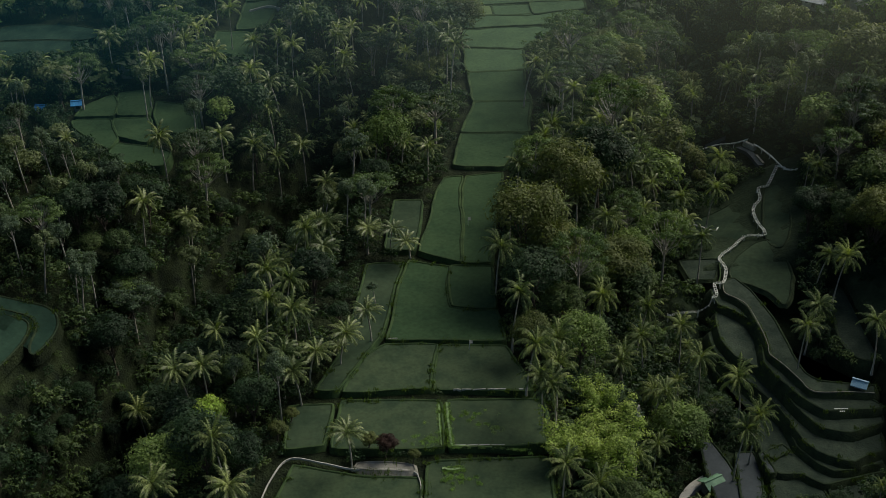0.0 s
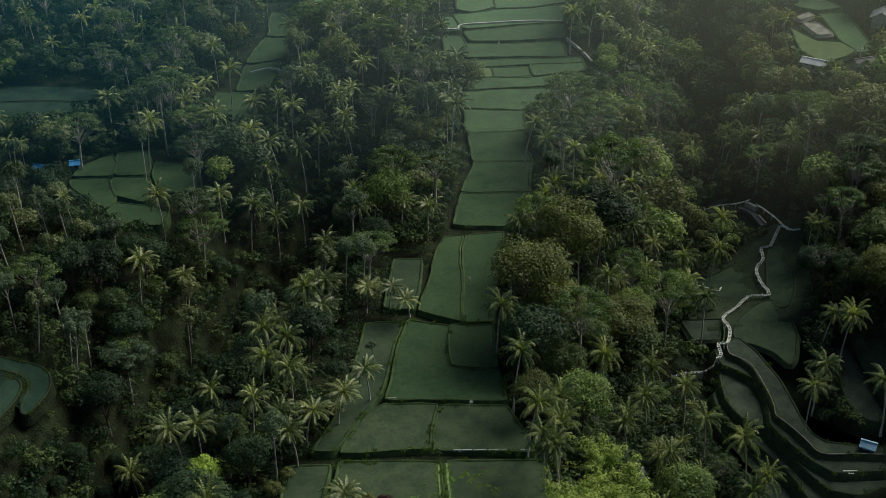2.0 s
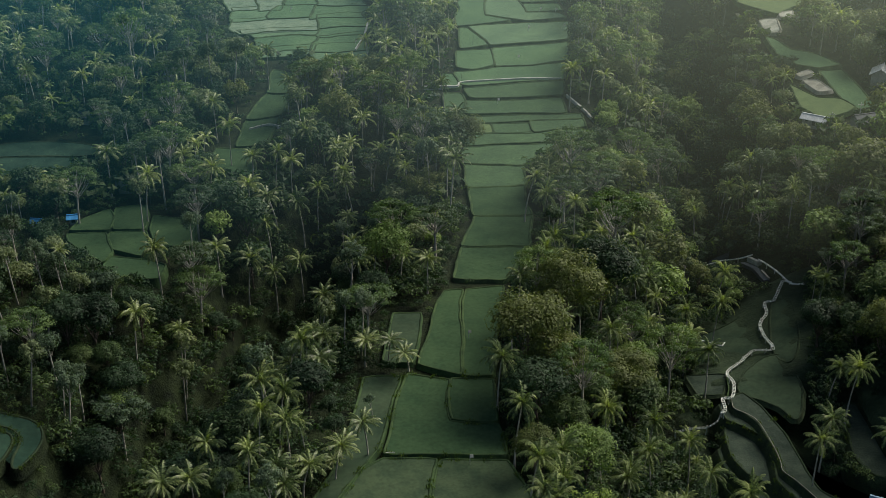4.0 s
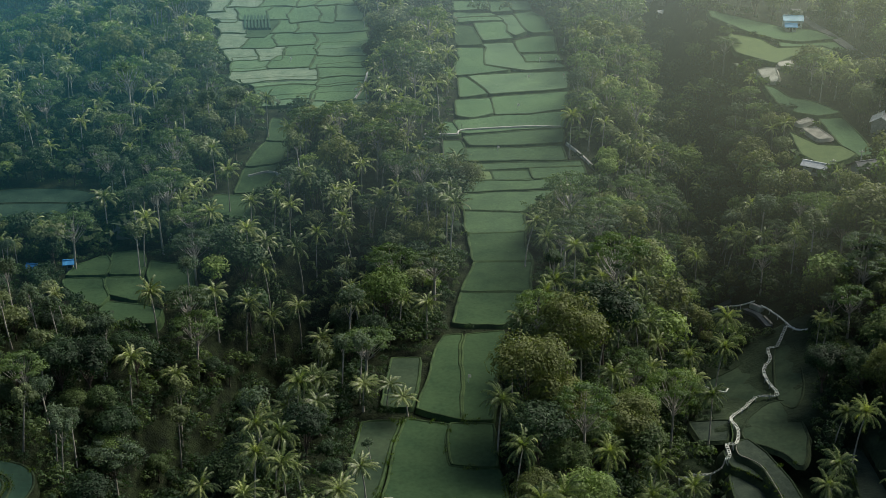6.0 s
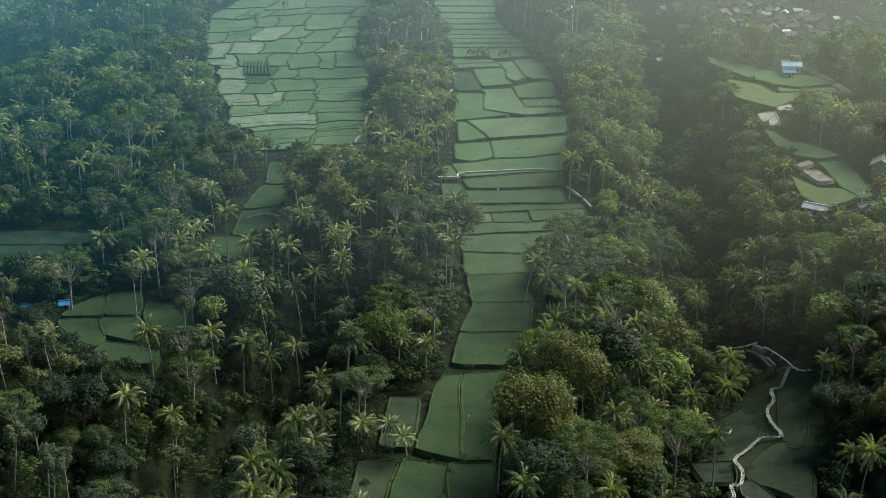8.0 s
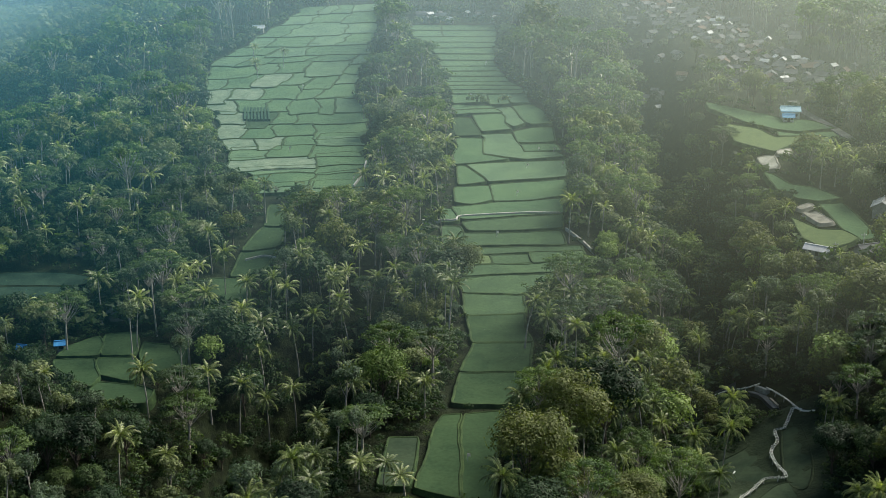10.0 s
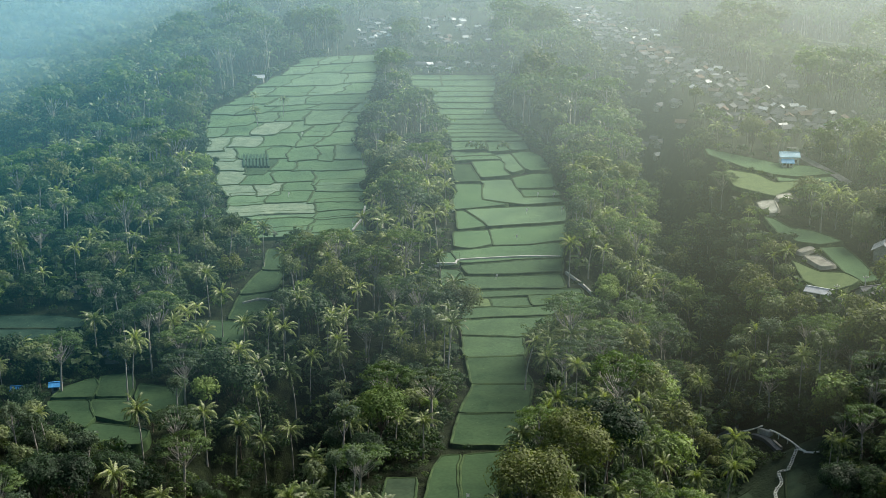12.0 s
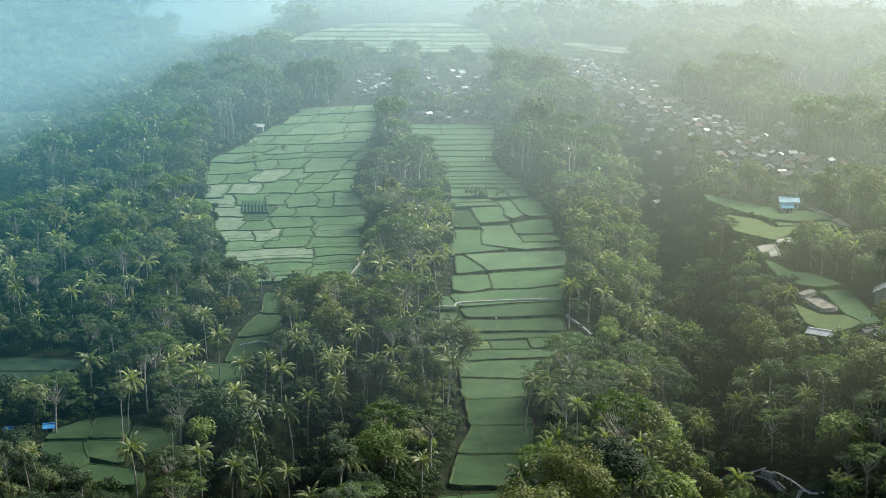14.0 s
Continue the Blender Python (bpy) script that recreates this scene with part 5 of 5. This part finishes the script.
# trees that stand out, one by one
PALMS_NEAR = [(-28.5, 175.0), (-31.1, 168.4), (-25.5, 165.9), (-38.2, 165.0), (-31.1, 157.1), (-42.6, 157.1), (13.7, 156.7), (18.6, 153.7), (18.1, 147.5), (15.9, 148.5), (17.6, 130.7), (-28.6, 125.1), (-33.0, 132.8), (37.3, 185.8), (37.3, 177.8), (47.3, 174.1), (45.2, 183.3), (36.2, 162.5), (53.3, 166.5), (53.3, 157.2), (49.7, 153.1), (67.9, 180.2), (65.2, 175.1), (77.3, 171.0), (23.4, 128.2), (20.0, 159.8), (-57.0, 175.3), (-42.0, 125.4), (-39.0, 153.5)]
PALMS_MID = [(-40.9, 271.9), (-41.7, 264.5), (-45.4, 249.9), (-39.8, 256.0), (-34.5, 263.8), (-21.3, 261.4), (-26.2, 221.3), (-26.6, 191.7), (-31.4, 181.7), (-61.1, 232.4), (-62.1, 211.1), (-50.7, 245.3), (19.4, 264.6), (24.7, 255.0), (24.5, 234.7), (20.3, 227.4), (14.9, 215.5), (13.1, 201.8), (20.2, 201.4), (9.7, 185.6), (12.0, 169.6), (18.3, 189.9), (30.9, 236.3), (38.7, 242.0), (43.7, 255.2), (37.9, 235.0), (31.8, 219.8), (27.4, 212.1), (33.1, 208.6), (65.7, 288.3), (73.4, 288.8), (62.4, 245.5), (59.0, 231.4), (53.1, 228.2), (57.3, 278.1), (52.8, 208.0), (48.6, 235.0), (28.8, 181.1), (75.8, 192.1)]
PALMS_FAR = [(-53.1, 353.1), (-44.4, 329.6), (-31.5, 327.9), (-62.9, 316.7), (-119.5, 338.3), (-36.5, 298.7), (-42.6, 284.0), (-38.6, 284.4), (-28.7, 292.2), (-23.3, 285.5), (-35.0, 275.8), (-32.0, 280.8), (-70.9, 264.6), (-56.3, 299.6), (-47.6, 279.9), (-121.0, 381.0), (-104.0, 381.7), (36.9, 338.7), (43.2, 345.2), (52.1, 330.2), (78.6, 351.9), (79.4, 369.7), (69.0, 332.8), (30.3, 284.9), (0.2, 329.5), (3.9, 309.0), (2.3, 287.8), (0.8, 278.1), (-15.5, 343.0), (-13.9, 369.4), (-6.7, 358.1), (47.3, 427.5), (45.6, 452.5), (78.1, 281.6), (74.8, 297.2), (66.9, 293.2), (29.8, 252.1), (-23.3, 363.7), (-23.2, 334.0)]
PALMS_LOW = [(-22.9, 159.9), (-23.8, 154.2), (-18.0, 164.5), (-13.0, 171.3), (-14.5, 139.6), (-9.3, 232.2), (-3.5, 229.9), (-24.5, 223.9), (-21.8, 201.4), (-22.8, 193.7)]
AIRY = [(-60.6, 272.3), (-57.4, 257.2), (-53.2, 232.4), (-15.2, 209.6), (37.7, 273.6), (61.9, 324.8), (87.6, 235.5), (-1.9, 243.9), (-86.9, 262.9), (-78.5, 199.9), (-61.3, 193.0), (-108.4, 372.6), (-120.8, 356.6), (-55.2, 237.5), (-123.7, 364.9), (43.7, 631.4), (99.7, 423.6), (38.0, 279.1), (95.2, 268.6), (93.4, 246.2), (-95.4, 377.2), (-11.0, 478.1), (49.1, 478.4)]
BROAD = [(84.0, 213.6), (-24.5, 184.4), (24.1, 169.6), (16.9, 182.4), (21.3, 192.0), (-40.7, 140.4), (-61.8, 193.8), (41.3, 161.0), (-55.1, 179.8), (5.2, 299.9), (21.8, 178.1), (77.5, 218.2), (-43.3, 135.7), (-36.3, 135.7), (34.2, 200.0)]
LIME = [(-37.4, 147.2)]
BAMBOO = [(25.9, 156.6), (22.5, 142.9), (28.3, 151.8), (19.6, 141.6), (25.7, 142.4)]
SLIM = [(-68.1, 215.1), (-53.6, 212.1), (-26.5, 149.3), (-72.4, 194.0), (-76.2, 189.0), (-69.0, 186.6), (-81.8, 193.9), (-72.6, 213.3), (-16.1, 204.0), (-19.7, 206.9), (-89.8, 225.1), (-82.7, 222.9), (-56.9, 247.2), (-70.5, 258.2)]
standing = []
pick_rng = random.Random(3)
for key, spots, tall in (("palm", PALMS_NEAR + PALMS_MID + PALMS_FAR, 12.3), ("palm", PALMS_LOW, 7.6), ("airy", AIRY, 18.0), ("broad", BROAD, 12.0), ("lime", LIME, 11.8), ("bamboo", BAMBOO, 11.0), ("slim", SLIM, 14.5)):
    for n, (x, y) in enumerate(spots):
        standing.append((x, y, 6.0 if key in ("palm", "slim") else 18.0 if key == "lime" else 11.0))
        size = pick_rng.uniform(0.92, 1.12) * {"airy": 1.22, "bamboo": 1.25, "broad": 1.1}.get(key, 1.0)
        own = 8.6 + 0.8 * (n % 6) if key == "palm" else tall
        plant(key, x, y, pick_rng.uniform(0, 360), size, n, tall / own / size, key == "palm" and n < 54 and tall > 9)

for key, x, y, which, size, tall in (("maroon", -9.4, 142.2, 0, 0.55, 0.85), ("olive", -27.0, 146.0, 0, 0.5, 0.8), ("olive", -12.2, 143.5, 0, 0.45, 0.9), ("olive", -5.0, 141.2, 0, 0.32, 0.8), ("olive", -25.2, 150.0, 0, 0.38, 0.9), ("broad", -26.3, 192.6, 2, 0.55, 0.9), ("broad", -63.2, 195.1, 2, 0.72, 1.05), ("slim", -12.5, 181.8, 0, 0.5, 0.9), ("palm", -18.9, 167.6, 1, 0.6, 0.5),
                                     ("palm", -6.75, 199.2, 0, 0.95, 0.55), ("palm", -10.75, 201.4, 3, 0.95, 0.5), ("palm", -15.2, 201.0, 4, 1.0, 0.48), ("palm", -81.4, 537.0, 0, 1.0, 0.9), ("palm", -88.2, 568.9, 2, 0.9, 0.8), ("palm", -72.4, 556.8, 4, 0.85, 0.8), ("palm", -31.0, 474.0, 1, 1.0, 1.0), ("slim", -68.0, 216.5, 3, 1.0, 1.0), ("slim", -54.0, 216.1, 4, 0.95, 1.1), ("slim", -87.6, 211.7, 0, 1.0, 1.0), ("slim", -77.0, 204.6, 4, 1.0, 1.05), ("slim", -70.6, 189.5, 3, 0.9, 1.0)):
    standing.append((x, y, 9.0))
    plant(key, x, y, 80 + 23 * which, size, which, tall)


# the woods: a jittered grid, thinner and coarser with distance
rng = random.Random(11)
near_spots, mid_spots, far_spots, distant_spots = [], [], [], []


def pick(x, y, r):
    # west gorge: its shade is put into dark leaf colour
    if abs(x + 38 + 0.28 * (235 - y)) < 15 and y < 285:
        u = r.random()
        return "palm" if u < 0.07 else "slim" if u < 0.15 else "shade_dark"
    # near western slope: darker trees stand in for the shade on it
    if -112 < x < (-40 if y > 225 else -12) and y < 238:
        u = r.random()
        return "palm" if u < (0.08 if x < -45 else 0.24) else "slim" if u < (0.5 if x < -58 and y > 180 else 0.34) else "airy" if u < 0.42 else "shade_dark"
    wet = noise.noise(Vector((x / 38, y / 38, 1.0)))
    # east gorge, shaded through leaf colour as well
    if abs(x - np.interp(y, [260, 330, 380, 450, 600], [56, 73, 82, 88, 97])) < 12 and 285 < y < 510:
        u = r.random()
        return "shade_dark" if u < 0.55 else "palm" if u < 0.66 else "slim" if u < 0.72 else "airy" if u < 0.85 else "broad"
    # slope turned from the sun, darkened by the leaves chosen
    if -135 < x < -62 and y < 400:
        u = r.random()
        return "palm" if u < 0.16 else "airy" if u < 0.36 else "slim" if u < 0.5 else "shade_dark"
    if x > 36 and y > 240:
        u = r.random() - 0.12 * wet
        return "palm" if u < 0.28 else "airy" if u < 0.5 else "slim" if u < 0.56 else "plume" if u < 0.66 else "broad"
    u = r.random()
    palm = (0.34 if x < 0 and y < 480 else 0.42 if -75 < x < 125 and y < 480 else 0.28) + 0.25 * wet
    if u < palm:
        return "palm"
    if u < palm + (0.17 if y < 330 else 0.23):
        return "airy"
    if u < palm + (0.26 if y < 330 else 0.31) + (0.16 if x < -70 and y < 260 else 0):
        return "slim"
    if u < palm + 0.3:
        return "plume"
    return "broad"


def blocks_view(x, y, tall):
    """Whether a tree so tall would hide open ground behind it from the camera: there it is kept low."""
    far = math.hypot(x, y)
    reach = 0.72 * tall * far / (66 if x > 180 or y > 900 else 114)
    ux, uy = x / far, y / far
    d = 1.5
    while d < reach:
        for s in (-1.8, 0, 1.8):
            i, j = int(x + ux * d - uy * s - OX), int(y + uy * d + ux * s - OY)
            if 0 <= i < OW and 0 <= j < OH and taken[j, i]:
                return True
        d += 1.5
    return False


def crowds(x, y):
    """Too close to a tree that stands out, or right in front of it as the camera sees it."""
    far = math.hypot(x, y)
    ux, uy = x / far, y / far
    for a, b, room in standing:
        if abs(a - x) < 9 and abs(b - y) < 12:
            along, across = (a - x) * ux + (b - y) * uy, (a - x) * uy - (b - y) * ux
            if (a - x) ** 2 + (b - y) ** 2 < 10 or (0 < along < room and abs(across) < 3.0):
                return True
    return False


def scatter(y0, y1, cell, keep):
    y = y0
    while y < y1:
        half = 0.42 * y + 45
        x = -half
        while x < half:
            px, py = x + rng.uniform(-0.48, 0.48) * cell, y + rng.uniform(-0.48, 0.48) * cell
            key, turn, size, which = pick(px, py, rng), rng.uniform(0, 360), 0.68 + 0.75 * rng.random() ** 1.7, rng.randrange(12)
            if key == "palm":
                size = min(size, 0.8 + 0.25 * rng.random()) * (1.25 if py > 250 else 1.0)
            if py > 480 and key in ("slim", "palm") and rng.random() < (0.8 if key == "slim" else 0.35):
                key = "broad"
            # dark leaves and a smaller crown carry the painted shade
            if key == "shade_dark":
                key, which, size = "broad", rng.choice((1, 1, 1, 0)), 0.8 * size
            # lighter leaves in the east make up in colour for missing light
            elif key == "broad" and ((px > 45 and py > 225) or (px > 22 and py > 300) or px > 68):
                which = rng.choice((0, 2, 4, 4))
            hollow = noise.noise(Vector((px / 26, py / 34, 7.0)))
            if abs(px + 38 + 0.28 * (235 - py)) < 11 and py < 285:
                size *= 0.72
            if py < 620 and hollow < -0.16:
                size *= 0.62
                if key in ("airy", "plume") and hollow < -0.28:
                    key = "broad"
            elif hollow > 0.2:
                size *= 1.12
            beside = abs(px - village_mid(py)) if 485 < py < 980 else 99
            if beside < 24:
                key, size = "broad", 0.42 * size
            elif beside < 40 and key in ("slim", "airy"):
                key = "broad"
            tall = {"palm": 11, "airy": 15, "slim": 15, "broad": 11, "plume": 10}[key]
            # shrunk or left out to keep the camera's view of fields and houses
            while size > 0.3 and blocks_view(px, py, tall * size * (1 if py < 480 else 1.5 if py < 900 else 2.1)):
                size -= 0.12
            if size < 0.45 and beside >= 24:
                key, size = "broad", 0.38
                if blocks_view(px, py, 4.5):
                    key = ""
            if key and is_free(px, py, 1.7 if key in ("palm", "slim") else max(1.7, 3.1 * size)) and not crowds(px, py):
                keep.append((key, px, py, turn, size, which))
            x += cell
        y += cell


scatter(104, 480, 5.7, near_spots)
scatter(480, 900, 8.8, far_spots)
scatter(900, 1600, 22.0, distant_spots)
scatter(1600, 3000, 60.0, distant_spots)

# the closed woods on the far side of the western valley
valley_spots = []
for n in range(2700):
    y = rng.uniform(1000, 2250)
    valley_spots.append(("far", rng.uniform(-0.4 * y - 60, -0.185 * y - 10), y, rng.uniform(0, 360), rng.uniform(1.1, 2.1), rng.randrange(3)))

count = {"palm": 120}
rest = []
for s in sorted(near_spots, key=lambda s: math.hypot(s[1], s[2])):
    if count.get(s[0], 0) < (300 if s[0] in ("palm", "broad") else 160):
        count[s[0]] = count.get(s[0], 0) + 1
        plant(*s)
    else:
        rest.append(s)
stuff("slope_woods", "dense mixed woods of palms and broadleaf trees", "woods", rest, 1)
stuff("hill_woods", "distant hazy woods of palms and broadleaf trees", "woods", [(k, x, y, t, s * 1.5, w) for k, x, y, t, s, w in far_spots], 2)
KINDS["far"] = dict(bark=BARK, leaf=[BROAD_LEAF, PALE_LEAF, OLIVE_LEAF], shapes=([], [], [broad_shape(160 + k, 9, 10.0, 8, 84, 1.15, 0.1, 0.8, sides=3) for k in range(3)]))
stuff("far_woods", "far hazy woodland over the hills", "woods", [("far", x, y, t, s * (2.3 if y < 1600 else 4.2), w) for k, x, y, t, s, w in distant_spots] + valley_spots, 2)

# undergrowth below the trees, its dark leaves deepening the shade between them
STEM = ([(0.0, 0.0, -0.4), (0.08, 0.0, -0.4), (0.0, 0.08, 1.2)], [(0, 1, 2)])
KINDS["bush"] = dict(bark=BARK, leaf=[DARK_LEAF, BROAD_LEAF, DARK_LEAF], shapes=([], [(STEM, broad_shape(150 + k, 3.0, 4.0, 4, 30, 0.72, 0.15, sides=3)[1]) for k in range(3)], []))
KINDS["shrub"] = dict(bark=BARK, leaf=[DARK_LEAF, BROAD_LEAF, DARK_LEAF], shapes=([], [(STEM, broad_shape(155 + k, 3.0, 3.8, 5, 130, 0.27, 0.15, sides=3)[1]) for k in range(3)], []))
bushes = []
for n in range(21000):
    y = rng.uniform(104, 470) if n < 13000 else rng.uniform(110, 290)
    x = rng.uniform(-0.42 * y - 40, 0.42 * y + 40)
    edge = not is_free(x, y, 3.0)
    if is_free(x, y, 0.7) and (edge or n % 2 == 0) and not (5 < x < 33 and 330 < y < 650):
        bushes.append(("shrub" if y < 275 else "bush", x, y, rng.uniform(0, 360), rng.uniform(0.35, 0.75) if edge else rng.uniform(0.8, 1.9 if y > 275 else 1.5), rng.randrange(3)))
for n in range(8000):
    y = rng.uniform(470, 720)
    x = rng.uniform(-125, 60)
    if is_free(x, y, 0.8) and not is_free(x, y, 4.5):
        bushes.append(("bush", x, y, rng.uniform(0, 360), rng.uniform(0.8, 1.7), rng.randrange(3)))
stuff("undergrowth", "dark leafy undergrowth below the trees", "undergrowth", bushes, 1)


# ---- morning mist, painted as tinted sheets ----
def mist(y, density, low, high):
    """A thin tinted sheet standing in for haze, leaning back to catch the sun: denser upward from the ground it lies
    on.
    """
    m = bpy.data.materials.new("mist")
    m.use_nodes = True
    nt = m.node_tree
    nt.nodes.clear()
    out, mix = nt.nodes.new("ShaderNodeOutputMaterial"), nt.nodes.new("ShaderNodeMixShader")
    clear, both = nt.nodes.new("ShaderNodeBsdfTransparent"), nt.nodes.new("ShaderNodeMixShader")
    front, back = nt.nodes.new("ShaderNodeBsdfDiffuse"), nt.nodes.new("ShaderNodeBsdfTranslucent")
    geo, sep = nt.nodes.new("ShaderNodeNewGeometry"), nt.nodes.new("ShaderNodeSeparateXYZ")
    nt.links.new(geo.outputs["Position"], sep.inputs[0])
    rise = nt.nodes.new("ShaderNodeMapRange")
    rise.interpolation_type = "SMOOTHSTEP"
    for s, v in zip(("From Min", "From Max", "To Min", "To Max"), (low, high, 0.0, density)):
        rise.inputs[s].default_value = v
    drop = nt.nodes.new("ShaderNodeMapRange")
    drop.interpolation_type = "SMOOTHSTEP"
    for s, v in zip(("From Min", "From Max", "To Min", "To Max"), (-340.0, -150.0, 55.0 if y > 500 else 12.0, 0.0)):
        drop.inputs[s].default_value = v
    nt.links.new(sep.outputs["X"], drop.inputs["Value"])
    lie = nt.nodes.new("ShaderNodeMath")
    nt.links.new(sep.outputs["Z"], lie.inputs[0])
    nt.links.new(drop.outputs[0], lie.inputs[1])
    nt.links.new(lie.outputs[0], rise.inputs["Value"])
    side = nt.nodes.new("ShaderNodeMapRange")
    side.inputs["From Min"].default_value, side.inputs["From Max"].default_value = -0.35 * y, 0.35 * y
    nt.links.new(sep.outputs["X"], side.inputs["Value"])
    # cool left and warm right light are put into the sheet's tint
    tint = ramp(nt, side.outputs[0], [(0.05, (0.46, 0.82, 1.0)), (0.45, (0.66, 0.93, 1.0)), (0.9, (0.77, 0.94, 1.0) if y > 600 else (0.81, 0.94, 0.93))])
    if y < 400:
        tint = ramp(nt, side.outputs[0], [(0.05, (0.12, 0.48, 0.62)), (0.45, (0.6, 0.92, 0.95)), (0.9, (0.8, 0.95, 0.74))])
    both.inputs[0].default_value = 0.2
    # shading normal turned upward so that the sheet looks brighter
    level = nt.nodes.new("ShaderNodeCombineXYZ")
    level.inputs["Z"].default_value = 1.0
    nt.links.new(level.outputs[0], front.inputs["Normal"])
    for b in (front, back):
        nt.links.new(tint, b.inputs["Color"])
        nt.links.new(b.outputs[0], both.inputs[1 if b is front else 2])
    veil = noise_of(nt, 0.006, 2.0)
    mul = nt.nodes.new("ShaderNodeMath")
    mul.operation = "MULTIPLY_ADD"
    mul.inputs[1].default_value = 1.0
    wisp = nt.nodes.new("ShaderNodeMapRange")
    for s, v in zip(("From Min", "From Max", "To Min", "To Max"), (0.3, 0.7, 0.75, 1.25)):
        wisp.inputs[s].default_value = v
    nt.links.new(veil, wisp.inputs["Value"])
    mul.operation = "MULTIPLY"
    mul.use_clamp = True
    # strength from left to right fitted to the brightness in the camera's view
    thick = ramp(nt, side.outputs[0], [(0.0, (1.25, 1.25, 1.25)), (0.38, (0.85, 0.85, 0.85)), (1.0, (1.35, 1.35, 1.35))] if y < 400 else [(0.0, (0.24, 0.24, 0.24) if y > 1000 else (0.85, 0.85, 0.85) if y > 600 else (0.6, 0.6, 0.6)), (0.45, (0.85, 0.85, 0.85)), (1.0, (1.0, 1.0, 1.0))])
    grow = nt.nodes.new("ShaderNodeMath")
    grow.operation = "MULTIPLY"
    nt.links.new(rise.outputs[0], grow.inputs[0])
    nt.links.new(thick, grow.inputs[1])
    nt.links.new(grow.outputs[0], mul.inputs[0])
    nt.links.new(wisp.outputs[0], mul.inputs[1])
    nt.links.new(mul.outputs[0], mix.inputs[0])
    nt.links.new(clear.outputs[0], mix.inputs[1])
    nt.links.new(both.outputs[0], mix.inputs[2])
    nt.links.new(mix.outputs[0], out.inputs["Surface"])
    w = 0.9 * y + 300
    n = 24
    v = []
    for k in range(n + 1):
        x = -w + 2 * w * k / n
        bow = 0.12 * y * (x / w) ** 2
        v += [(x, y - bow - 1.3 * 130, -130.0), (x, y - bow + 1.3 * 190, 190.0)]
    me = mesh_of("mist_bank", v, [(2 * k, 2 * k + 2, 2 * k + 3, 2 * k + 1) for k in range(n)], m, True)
    tagged(new("mist_bank", me), "thin tinted sheet standing in for morning haze over the valley", "mist", kind="stuff")


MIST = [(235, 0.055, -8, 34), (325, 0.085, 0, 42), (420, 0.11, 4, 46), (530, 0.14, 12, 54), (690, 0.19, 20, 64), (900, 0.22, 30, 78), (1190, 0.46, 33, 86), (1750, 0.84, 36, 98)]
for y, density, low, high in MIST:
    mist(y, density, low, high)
